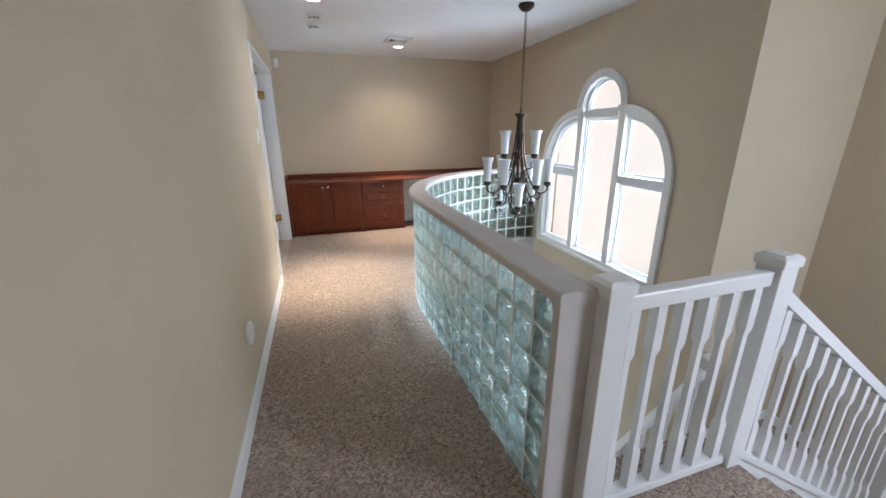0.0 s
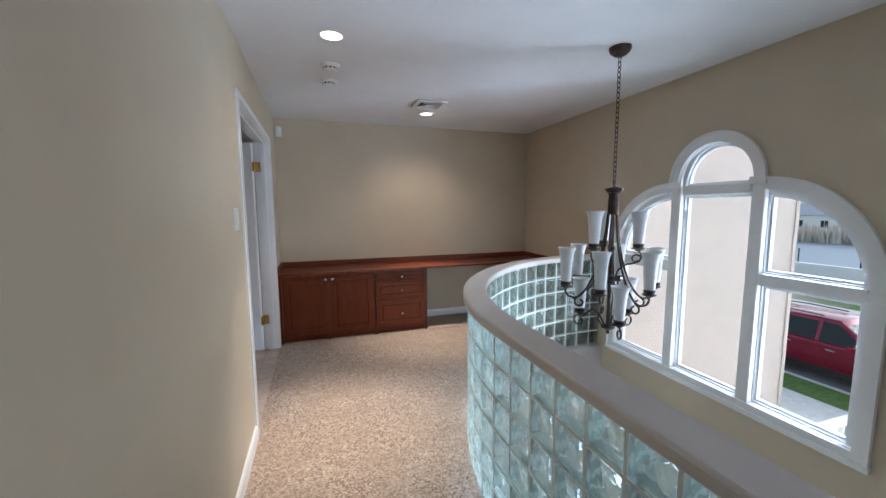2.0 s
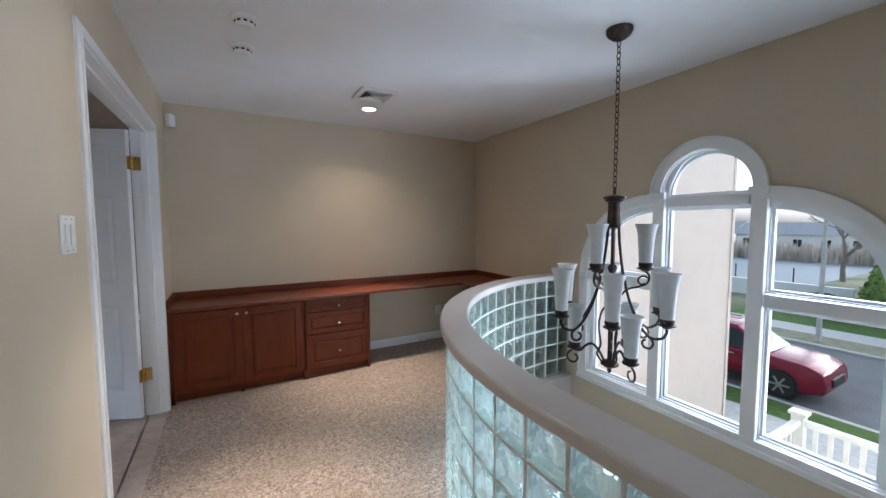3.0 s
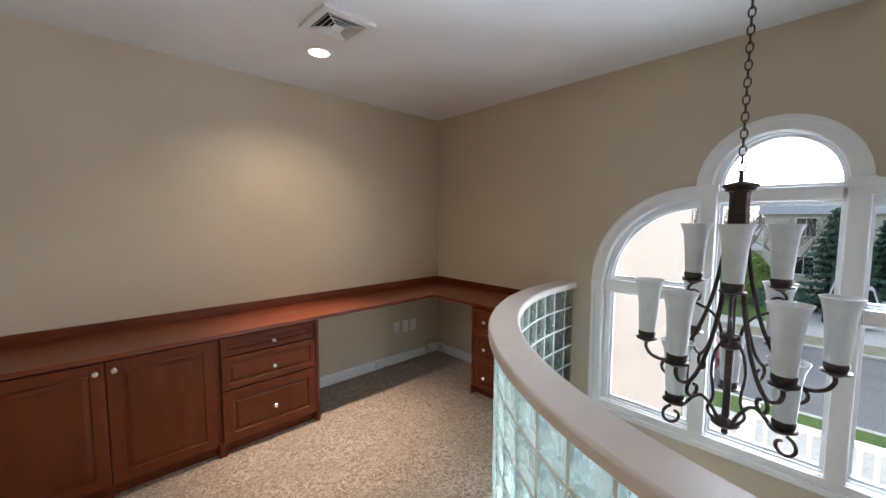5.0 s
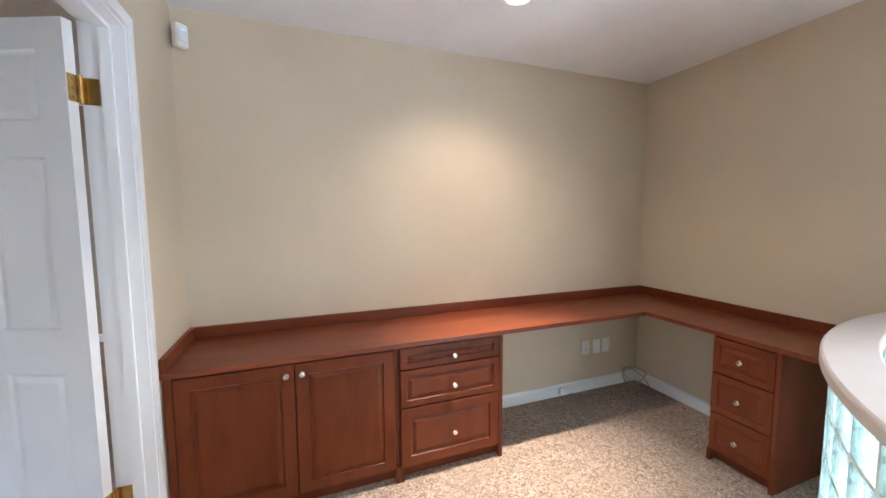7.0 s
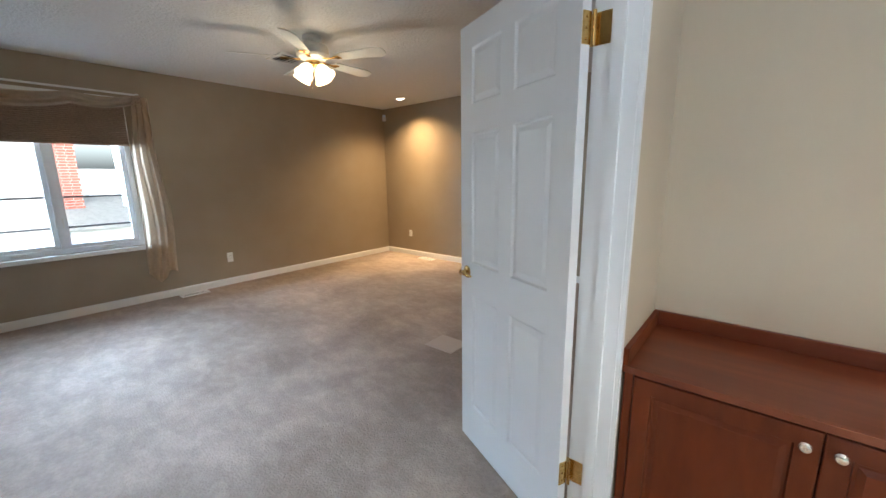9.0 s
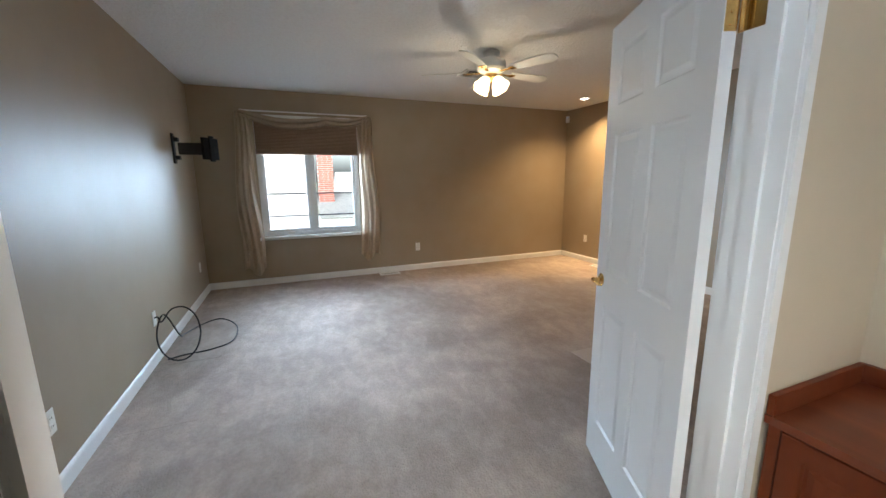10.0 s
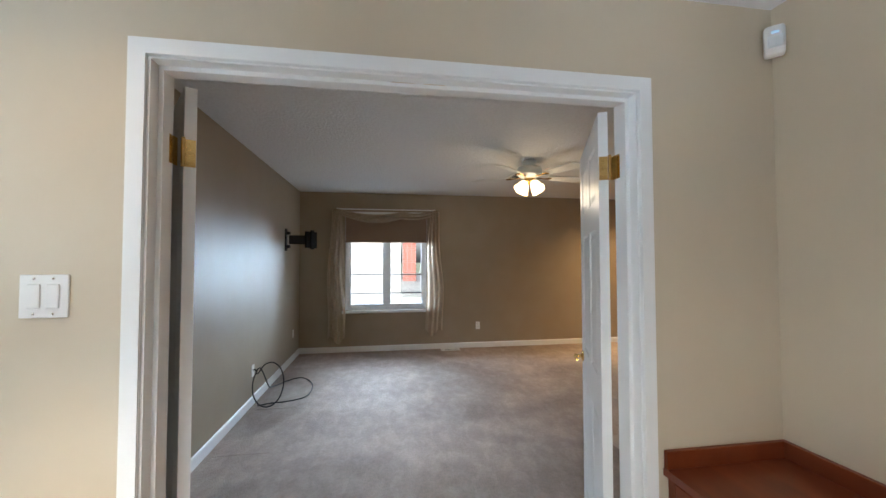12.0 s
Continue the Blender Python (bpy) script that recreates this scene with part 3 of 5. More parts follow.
def door_leaf(name, m, label, knob, pin=-0.001):
    leaf = thing(name, m, label, "door", group="double doors", kind="structure")
    st, mid = 0.10, 0.085
    pw = (DW - 2 * st - mid) / 2
    holes = []
    for z0, z1 in ((0.22, 0.82), (0.98, 1.58), (1.70, 1.93)):
        for x0 in (st, st + pw + mid):
            holes.append((x0, x0 + pw, z0, z1))
    part("core", boxes((0, DW, -DT + 0.009, -0.009, 0.012, DH)), TRIM, leaf)
    loops = [[(a, c), (b, c), (b, d), (a, d)] for a, b, c, d in holes]
    for y0, dep in ((0.0, -0.0092), (-DT, 0.0092)):
        part("face_frame", plate([(0, 0.012), (DW, 0.012), (DW, DH), (0, DH)], loops, dep, lambda u, v, w, y0=y0: (u, y0 + w, v)), TRIM, leaf)
        for a, b, c, d in holes:
            bm = bmesh.new()
            s = 1 if y0 == 0 else -1
            base = y0 - s * 0.0088
            ring = []
            for ins, h in ((0.0, 0.0085), (0.008, 0.001), (0.016, 0.0012), (0.034, 0.0065)):
                ring.append([bm.verts.new((x, base + s * h, z)) for x, z in ((a + ins, c + ins), (b - ins, c + ins), (b - ins, d - ins), (a + ins, d - ins))])
            for lo, hi in zip(ring, ring[1:]):
                for i in range(4):
                    bm.faces.new((lo[i], lo[(i + 1) % 4], hi[(i + 1) % 4], hi[i]))
            bm.faces.new(ring[-1])
            part("panel", bm, TRIM, leaf)
    for z in (0.31, 1.81):
        hb = boxes((-0.004, -0.0005, -DT + 0.002, -0.002, z - 0.045, z + 0.045), (-0.016, -0.004, pin - 0.001, pin + 0.001, z - 0.045, z + 0.045))
        tube(hb, [(-0.010, pin, z - 0.048), (-0.010, pin, z + 0.048)], 0.006, 10)
        for zz in (-0.03, 0, 0.03):
            tube(hb, [(-0.004, -DT / 2, z + zz), (-0.006, -DT / 2, z + zz)], 0.004, 8)
        part("hinge", hb, BRASS, leaf, "brass butt hinge", smooth=True)
    if knob:
        for s, y in ((1, 0.0), (-1, -DT)):
            bm = bmesh.new()
            turn = Matrix.Rotation(radians(-90 * s), 3, "X")
            lathe(bm, [(0.028, 0.0), (0.030, 0.004), (0.022, 0.009), (0.010, 0.012), (0.009, 0.034), (0.014, 0.040)], 16, (DW - 0.06, y, 0.93), turn)
            tube(bm, smooth_path([(DW - 0.06, y + s * 0.04, 0.93), (DW - 0.09, y + s * 0.044, 0.934), (DW - 0.13, y + s * 0.04, 0.928), (DW - 0.16, y + s * 0.042, 0.932)], 4), [0.010] * 5 + [0.008] * 5 + [0.006] * 3, 8)
            part("handle", bm, BRASS, leaf, "brass lever handle", smooth=True)
    return leaf


door_leaf("door_1", pose(-WT - 0.030, DY1 - 0.071, 0, 0, 0, 156.3), "white six-panel door standing open into the bedroom", True, -DT - 0.004)
door_leaf("door_2", pose(-WT - 0.030, DY0 + 0.037, 0, 0, 0, 214.0), "white six-panel door folded back against the bedroom wall", True, 0.004)

# ---------------------------------------------------------------- built-in desk
CT, CU = 0.742, 0.718          # worktop: top and underside
YF, XF = 6.785, 2.68           # cabinet fronts


def knob(parent, x, y, z, way):
    bm = bmesh.new()
    turn = Matrix.Rotation(radians(90), 3, "X") if way == "y" else Matrix.Rotation(radians(-90), 3, "Y")
    lathe(bm, [(0.007, 0.0), (0.006, 0.008), (0.008, 0.013), (0.014, 0.018), (0.0155, 0.024), (0.012, 0.030), (0.005, 0.032)], 16, (x, y, z), turn)
    part("knob", bm, NICKEL, parent, "round satin nickel knob", smooth=True)


def fronts(parent, spans, name):
    """Raised fronts in the x-z plane of a unit: (x0, x1, z0, z1, knob x, knob z)."""
    for x0, x1, z0, z1, kx, kz in spans:
        fr = part(name, shifted(raised_front(x1 - x0, z1 - z0, rail=0.05 if z1 - z0 > 0.25 else 0.03), Vector((x0, -0.02, z0))), CHERRY, parent)
        knob(fr, kx, -0.02, kz, "y")


cab = thing("cabinet", pose(0.01, YF, 0), "cherry wood base cabinet with two closed raised-panel doors", "cabinet")
part("body", boxes((0, 0.985, 0.001, 0.455, 0.085, CU - 0.001)), CHERRY, cab)
for x in (0, 0.967):
    part("leg", boxes((x, x + 0.018, -0.02, 0.455, 0.0, 0.085)), CHERRY, cab)
part("toe_kick", boxes((0.018, 0.967, 0.03, 0.05, 0.0, 0.085)), CHERRY, cab)
part("stile", boxes((0, 0.028, -0.02, 0.001, 0.0, CU - 0.001)), CHERRY, cab)
part("stile", boxes((0.472, 0.50, -0.012, 0.001, 0.0, 0.085)), CHERRY, cab)
fronts(cab, [(0.030, 0.496, 0.075, 0.706, 0.462, 0.662), (0.500, 0.962, 0.075, 0.706, 0.530, 0.662)], "door")

drw = thing("drawer_unit", pose(0.998, YF, 0), "cherry wood drawer unit with three closed drawers", "drawers")
part("body", boxes((0, 0.595, 0.001, 0.455, 0.085, CU - 0.001)), CHERRY, drw)
part("side_stile", boxes((0.575, 0.595, -0.02, 0.001, 0, CU - 0.001)), CHERRY, drw)
part("leg", boxes((0, 0.018, -0.02, 0.455, 0, 0.085)), CHERRY, drw)
part("leg", boxes((0.577, 0.595, 0.001, 0.455, 0, 0.085)), CHERRY, drw)
part("toe_kick", boxes((0.018, 0.577, 0.03, 0.05, 0.0, 0.085)), CHERRY, drw)
fronts(drw, [(0.004, 0.572, 0.598, 0.709, 0.295, 0.642), (0.004, 0.572, 0.396, 0.591, 0.295, 0.482), (0.004, 0.572, 0.075, 0.389, 0.295, 0.222)], "drawer")

drw2 = thing("drawer_unit", pose(XF, 6.325, 0, 0, 0, -90), "narrow cherry wood drawer unit with three drawers beside the block wall", "drawers")
part("body", boxes((0, 0.318, 0.001, 0.47, 0.07, CU - 0.001)), CHERRY, drw2)
for x in (0, 0.30):
    part("leg", boxes((x, x + 0.018, -0.02, 0.47, 0, 0.07)), CHERRY, drw2)
part("side_stile", boxes((0.30, 0.318, -0.02, 0.001, 0.07, CU - 0.001)), CHERRY, drw2)
part("toe_kick", boxes((0.018, 0.30, 0.03, 0.05, 0.0, 0.07)), CHERRY, drw2)
fronts(drw2, [(0.006, 0.296, 0.515, 0.706, 0.15, 0.612), (0.006, 0.296, 0.292, 0.508, 0.15, 0.398), (0.006, 0.296, 0.07, 0.285, 0.15, 0.172)], "drawer")

top = thing("worktop", pose(0.003, YN, 0), "L-shaped cherry wood worktop with upstand along the walls", "worktop")
TO = Vector((-0.003, -YN, 0))
bm = plate([(0.003, 6.752), (2.655, 6.752), (2.655, 5.802), (XE - 0.034, 5.802), (XE - 0.004, YN - 0.002), (0.003, YN - 0.002)], [], CT - CU, lambda u, v, w: (u, v, CU + w))
part("top", shifted(bm, TO), CHERRY_TOP, top)
part("upstand", shifted(boxes((0.003, XE - 0.002, YN - 0.020, YN - 0.002, CT + 0.0005, 0.803), bevel=0.002), TO), CHERRY_TOP, top)
part("upstand", shifted(boxes((0.003, 0.021, 6.755, YN - 0.021, CT + 0.0005, 0.803), bevel=0.002), TO), CHERRY, top)
part("upstand", shifted(skewed(boxes((XE - 0.018, XE, 5.80, YN - 0.021, CT + 0.0005, 0.803), bevel=0.002)), TO), CHERRY, top)

# ---------------------------------------------------------------- stair rail and stairs
def baluster(h, flat=0.16):
    """A square baluster with a slimmer turned middle."""
    bm = bmesh.new()
    rings = []
    for z, r in ((0, 0.019), (flat, 0.019), (flat + 0.03, 0.0125), (h - flat - 0.03, 0.0125), (h - flat, 0.019), (h, 0.019)):
        rings.append([bm.verts.new((sx * r, sy * r, z)) for sx, sy in ((-1, -1), (1, -1), (1, 1), (-1, 1))])
    for lo, hi in zip(rings, rings[1:]):
        for i in range(4):
            bm.faces.new((lo[i], lo[(i + 1) % 4], hi[(i + 1) % 4], hi[i]))
    bm.faces.new(rings[0][::-1])
    bm.faces.new(rings[-1])
    return bm


def newel(parent, x, y, z0, z1):
    bm = boxes((x - 0.045, x + 0.045, y - 0.045, y + 0.045, z0, z1 - 0.045), bevel=0.003)
    box(bm, x - 0.053, x + 0.053, y - 0.053, y + 0.053, z1 - 0.045, z1 - 0.008, bevel=0.004)
    rings = [[bm.verts.new((x + sx * r, y + sy * r, z)) for sx, sy in ((-1, -1), (1, -1), (1, 1), (-1, 1))] for r, z in ((0.049, z1 - 0.008), (0.038, z1 + 0.002))]
    for i in range(4):
        bm.faces.new((rings[0][i], rings[0][(i + 1) % 4], rings[1][(i + 1) % 4], rings[1][i]))
    bm.faces.new(rings[1])
    part("newel_post", bm, TRIM, parent, "square white newel post")


RY = 2.255
rail = thing("railing", pose(1.7, RY, 0), "white painted wooden railing at the head of the stairs", "railing")
newel(rail, 1.270 - 1.7, 0, 0.0, 0.958)
newel(rail, 2.022 - 1.7, 0, -0.2, 0.958)
part("handrail", boxes((1.315 - 1.7, 1.977 - 1.7, -0.028, 0.028, 0.84, 0.90), bevel=0.008), TRIM, rail)
part("bottom_rail", boxes((1.315 - 1.7, 1.977 - 1.7, -0.028, 0.028, 0.012, 0.050), bevel=0.004), TRIM, rail)
bal = mesh("baluster", baluster(0.79, 0.17), TRIM)
for i in range(6):
    ob = new("baluster", bal)
    ob.parent = rail
    ob.location = (1.364 - 1.7 + i * 0.1125, 0, 0.050)
TREAD, RISE = 0.25, 0.1715


def stairs(name, x0, z0, way, y0, y1, n, label):
    st = thing(name, pose(x0, (y0 + y1) / 2, z0), label, "stairs", kind="structure")
    w = (y1 - y0) / 2
    for i in range(n):
        a, b = sorted((way * (i * TREAD - 0.02), way * (i + 1) * TREAD))
        part("step", boxes((a, b, -w, w, -(i + 1) * RISE - 0.18, -(i + 1) * RISE), bevel=0.008), CARPET, st)
    return st


def sloped(x0, z0, way, length, y, h0, h1, half, mat, name, parent, ox, oz):
    """A bar in the slope of a flight, between two heights over the nosing line."""
    s = RISE / TREAD
    bm = bmesh.new()
    vs = []
    for x in (0, length):
        for yy in (y - half, y + half):
            for h in (h0, h1):
                vs.append(bm.verts.new((way * x + x0 - ox, yy, z0 - x * s + h - oz)))
    for q in ((0, 1, 3, 2), (4, 6, 7, 5), (0, 4, 5, 1), (2, 3, 7, 6), (0, 2, 6, 4), (1, 5, 7, 3)):
        bm.faces.new([vs[i] for i in q])
    return part(name, bm, mat, parent)


stairs("stairs_upper", ST, 0.0, 1, 1.2, 2.225, 6, "carpeted flight of stairs going down from the landing")
stairs("stairs_lower", 3.15, -1.2, -1, 2.42, 3.12, 8, "carpeted lower flight of stairs to the entrance")
single("stair_landing", boxes((3.55, SX, YS, 2.41, -1.36, -1.2), (3.15, SX, 2.41, SW, -1.36, -1.2)), CARPET, "carpeted half landing of the stairs", "landing", kind="structure")
single("baseboard", shifted(sweep(bmesh.new(), [(XE + 0.08, SW), (SX, SW), (SX, YS)], [(-s, h) for s, h in BOARD]), Vector((0, 0, -1.2))), TRIM, "white baseboard on the half landing", "baseboard", kind="structure")
for x0, z0, way, y, n, lab in ((2.065, 0.0, 1, RY, 6, "white sloped railing beside the upper flight of stairs"), (3.15, -1.2, -1, 3.14, 8, "white sloped railing beside the lower flight of stairs")):
    sr = thing("railing", pose(x0, y, z0), lab, "railing")
    ln = n * TREAD - 0.05
    sloped(x0, z0, way, ln, 0, 0.77, 0.825, 0.028, TRIM, "handrail", sr, x0, z0)
    sloped(x0, z0, way, ln, 0, 0.02, 0.06, 0.03, TRIM, "bottom_rail", sr, x0, z0)
    sloped(x0, z0, way, ln, 0, -0.30, 0.02, 0.016, TRIM, "stringer", sr, x0, z0)
    short = mesh("baluster", baluster(0.72, 0.15), TRIM)
    k = int(ln / 0.115)
    for i in range(k):
        xx = 0.08 + i * 0.115
        ob = new("baluster", short)
        ob.parent = sr
        ob.location = (way * xx, 0, -xx * RISE / TREAD + 0.05)
    newel(sr, way * (ln + 0.04), 0, -ln * RISE / TREAD - 0.2, -ln * RISE / TREAD + 0.85)
    if way < 0:
        newel(sr, 0.02, 0, -0.02, 0.92)

# ---------------------------------------------------------------- chandelier
FROST = material("frosted glass shade", (0.80, 0.82, 0.82), 0.35, grain=(18, (0.72, 0.74, 0.75), 0.4, 0.7), trans=0.25)
ch = thing("chandelier", pose(2.238, 4.615, 2.395), "bronze three-tier chandelier with twelve frosted glass shades, unlit", "chandelier")
Z = -2.395
bm = lathe(bmesh.new(), [(0.02, -0.052), (0.034, -0.046), (0.058, -0.026), (0.066, -0.010), (0.066, 0.004)], 28)
part("canopy", bm, BRONZE, ch, "domed bronze canopy", smooth=True)
z = -0.052
k = 0
while z > 1.575 + Z:
    bm = bmesh.new()
    pts = []
    for a in range(14):
        an = 2 * math.pi * a / 14
        u, v = 0.0105 * math.cos(an), 0.019 * math.sin(an)
        pts.append((u, 0, z - 0.016 + v) if k % 2 else (0, u, z - 0.016 + v))
    part("chain_link", tube(bm, pts, 0.0026, 6, closed=True), BRONZE, ch, smooth=True)
    z -= 0.0305
    k += 1
hub = lathe(bmesh.new(), [(0.006, 1.585 + Z), (0.008, 1.545 + Z), (0.030, 1.540 + Z), (0.056, 1.532 + Z), (0.058, 1.524 + Z), (0.046, 1.518 + Z), (0.048, 1.510 + Z), (0.034, 1.504 + Z), (0.031, 1.49 + Z), (0.034, 1.38 + Z), (0.036, 1.37 + Z), (0.012, 1.36 + Z)], 24)
part("hub", hub, BRONZE, ch, "stepped bronze crown", smooth=True)
stem = lathe(bmesh.new(), [(0.011, 1.365 + Z), (0.011, 1.17 + Z), (0.020, 1.165 + Z), (0.026, 1.15 + Z), (0.018, 1.13 + Z), (0.012, 1.12 + Z), (0.012, 0.97 + Z), (0.034, 0.962 + Z), (0.036, 0.95 + Z), (0.026, 0.94 + Z), (0.036, 0.928 + Z), (0.034, 0.916 + Z), (0.013, 0.905 + Z), (0.013, 0.64 + Z), (0.026, 0.635 + Z), (0.046, 0.622 + Z), (0.048, 0.612 + Z), (0.030, 0.600 + Z), (0.012, 0.592 + Z), (0.010, 0.582 + Z), (0.013, 0.574 + Z), (0.004, 0.564 + Z)], 20)
part("stem", stem, BRONZE, ch, "turned bronze stem", smooth=True)
SHADE = [(0.026, 0.0), (0.031, 0.004), (0.035, 0.06), (0.0385, 0.12), (0.044, 0.165), (0.052, 0.192), (0.058, 0.205), (0.0555, 0.205), (0.0495, 0.190), (0.0415, 0.163), (0.036, 0.12), (0.0325, 0.06), (0.028, 0.008)]
CUP = [(0.008, -0.030), (0.018, -0.026), (0.026, -0.018), (0.040, -0.014), (0.041, -0.009), (0.030, -0.005), (0.033, 0.004), (0.034, 0.016), (0.029, 0.020)]


def polar(r, a, z):
    return (r * math.cos(a), r * math.sin(a), z + Z)


def light_arm(a, radius, zc, line, curl, high, width):
    """One arm with its cup and shade; line and curl are (radius, height) pairs."""
    bm = tube(bmesh.new(), smooth_path([polar(r, a, h) for r, h in line], 5), width, 8)
    if curl:
        tube(bm, smooth_path([polar(r, a, h) for r, h in curl], 5), width * 0.9, 8)
    arm = part("arm", bm, BRONZE, ch, "scrolled bronze arm", smooth=True)
    x, y, zz = polar(radius, a, zc)
    part("cup", lathe(bmesh.new(), CUP, 20, (x, y, zz)), BRONZE, arm, smooth=True)
    sc = high / 0.205
    part("shade", lathe(bmesh.new(), [(r, h * sc) for r, h in SHADE], 24, (x, y, zz + 0.018)), FROST, arm, "frosted white tulip glass shade", smooth=True)


def scroll(r, h, size, start, turns, sign):
    return [(r + size * (1 - 0.55 * i / 10) * math.cos(start + sign * turns * 2 * math.pi * i / 10), h + size * (1 - 0.55 * i / 10) * math.sin(start + sign * turns * 2 * math.pi * i / 10)) for i in range(11)]


FACE = radians(186.8)
for i in range(3):
    light_arm(FACE + radians(120 * i), 0.158, 1.165,
              [(0.03, 0.93), (0.045, 1.0), (0.085, 1.04), (0.13, 1.055), (0.168, 1.075), (0.178, 1.115), (0.158, 1.14)], scroll(0.148, 1.085, 0.030, 0.6, 0.8, 1), 0.205, 0.0058)
for i in range(6):
    light_arm(FACE + radians(30 + 60 * i), 0.285, 0.905,
              [(0.03, 1.37), (0.042, 1.24), (0.066, 1.10), (0.104, 0.97), (0.155, 0.868), (0.21, 0.815), (0.262, 0.822), (0.285, 0.852), (0.285, 0.88)], scroll(0.192, 0.782, 0.036, 1.2, 0.9, -1), 0.225, 0.0072)
    if i % 2:
        continue
    a = FACE + radians(60 + 60 * i)
    part("rod", tube(bmesh.new(), smooth_path([polar(r, a, h) for r, h in ((0.030, 0.935), (0.050, 0.895), (0.060, 0.82), (0.048, 0.72), (0.066, 0.665), (0.040, 0.622))], 5), 0.0056, 7), BRONZE, ch, "bowed bronze rod", smooth=True)
for i in range(3):
    light_arm(FACE + radians(60 + 120 * i), 0.186, 0.70,
              [(0.02, 0.605), (0.045, 0.665), (0.085, 0.715), (0.12, 0.708), (0.155, 0.672), (0.186, 0.672)], scroll(0.190, 0.628, 0.040, 1.4, 0.92, -1), 0.21, 0.0068)

# ---------------------------------------------------------------- landing fixtures
def can(x, y, z, label):
    c = thing("ceiling_light", pose(x, y, z), label, "ceiling light", group="recessed lights")
    part("trim_ring", lathe(bmesh.new(), [(0.058, -0.002), (0.060, -0.006), (0.078, -0.007), (0.086, -0.003), (0.086, 0.001), (0.058, 0.001)], 32), PLASTIC, c, "white trim ring", smooth=True)
    part("lens", lathe(bmesh.new(), [(0.057, -0.004), (0.03, -0.009), (0.002, -0.010), (0.002, -0.002), (0.057, -0.002)], 28), CAN_GLOW, c, "glowing warm lens", smooth=True)


can(1.553, 6.58, H, "round recessed ceiling light, lit warm white")
can(0.53, 4.99, H, "round recessed ceiling light, lit warm white")
can(-4.10, 9.70, HB, "round recessed bedroom ceiling light, lit warm")
for y in (5.465, 5.805):
    sm = thing("smoke_detector", pose(0.54, y, H), "round white smoke detector on the ceiling", "smoke detector", group="detectors")
    part("base", lathe(bmesh.new(), [(0.064, 0.0), (0.064, -0.012), (0.058, -0.016), (0.03, -0.016)], 28), PLASTIC, sm, smooth=True)
    part("body", lathe(bmesh.new(), [(0.046, -0.012), (0.046, -0.034), (0.034, -0.044), (0.003, -0.045)], 28), PLASTIC, sm, smooth=True)
    for k in range(10):
        a = 2 * math.pi * k / 10
        bm = boxes((-0.008, 0.008, 0.0455, 0.047, -0.031, -0.021))
        bmesh.ops.rotate(bm, verts=bm.verts[:], matrix=Matrix.Rotation(a, 3, "Z"))
        part("slot", bm, BLACK, sm)


def vent(x, y, z, w, d, name, label, n, flip=False):
    v = thing(name, pose(x, y, z, 180 if flip else 0, 0, 0), label, "vent")
    # no duct is built: its shade is a near-black sheet behind the slats
    part("backing", boxes((-w / 2 + 0.012, w / 2 - 0.012, -d / 2 + 0.012, d / 2 - 0.012, 0.001, 0.002)), DARK, v, "flat dark sheet for the shade inside the duct")
    o, i = [(-w / 2, -d / 2), (w / 2, -d / 2), (w / 2, d / 2), (-w / 2, d / 2)], 0.03
    part("frame", plate(o, [[(-w / 2 + i, -d / 2 + i), (w / 2 - i, -d / 2 + i), (w / 2 - i, d / 2 - i), (-w / 2 + i, d / 2 - i)]], 0.012, lambda a, b, c: (a, b, 0.0005 + c)), PLASTIC, v)
    for k in range(n):
        yy = -d / 2 + i + (d - 2 * i) * (k + 0.5) / n
        half = w / 2 - i
        bm = boxes((-half, half, -0.001, 0.001, -0.0065, 0.0065))
        bmesh.ops.rotate(bm, verts=bm.verts[:], matrix=Matrix.Rotation(radians(45 if k < n / 2 else -45), 3, "X"))
        part("slat", shifted(bm, Vector((0, yy, 0.010))), PLASTIC, v)
    return v




def diffuser(x, y, z, w, label):
    """A square ceiling outlet with nested sloping louvres round a small centre plate."""
    v = thing("ceiling_vent", pose(x, y, z), label, "vent")
    sq = lambda r: rect(-r, r, -r, r)
    # near-black sheet coloured as the shade between the louvres, with nothing hollow above
    part("backing", boxes((-w / 2 + 0.03, w / 2 - 0.03, -w / 2 + 0.03, w / 2 - 0.03, -0.003, -0.001)), DARK, v, "flat dark sheet for the shade inside the duct")
    part("frame", plate(sq(w / 2), [sq(w / 2 - 0.036)], -0.016, lambda a, b, c: (a, b, -0.001 + c)), PLASTIC, v)
    for r in (0.100, 0.074, 0.048):
        bm = bmesh.new()
        rings = [[bm.verts.new((a, b, h)) for a, b in sq(q)] for q, h in ((r, -0.020), (r - 0.0015, -0.021), (r - 0.012, -0.007), (r - 0.0105, -0.006))]
        for lo, hi in zip(rings, rings[1:] + rings[:1]):
            for k in range(4):
                bm.faces.new((lo[k], lo[(k + 1) % 4], hi[(k + 1) % 4], hi[k]))
        part("louvre", bm, PLASTIC, v)
    part("centre_plate", boxes((-0.030, 0.030, -0.030, 0.030, -0.019, -0.017), bevel=0.0008), PLASTIC, v)
    for a in (45, 135):
        bm = boxes((-0.13, 0.13, -0.002, 0.002, -0.016, -0.008))
        bmesh.ops.rotate(bm, verts=bm.verts[:], matrix=Matrix.Rotation(radians(a), 3, "Z"))
        part("brace", bm, PLASTIC, v)


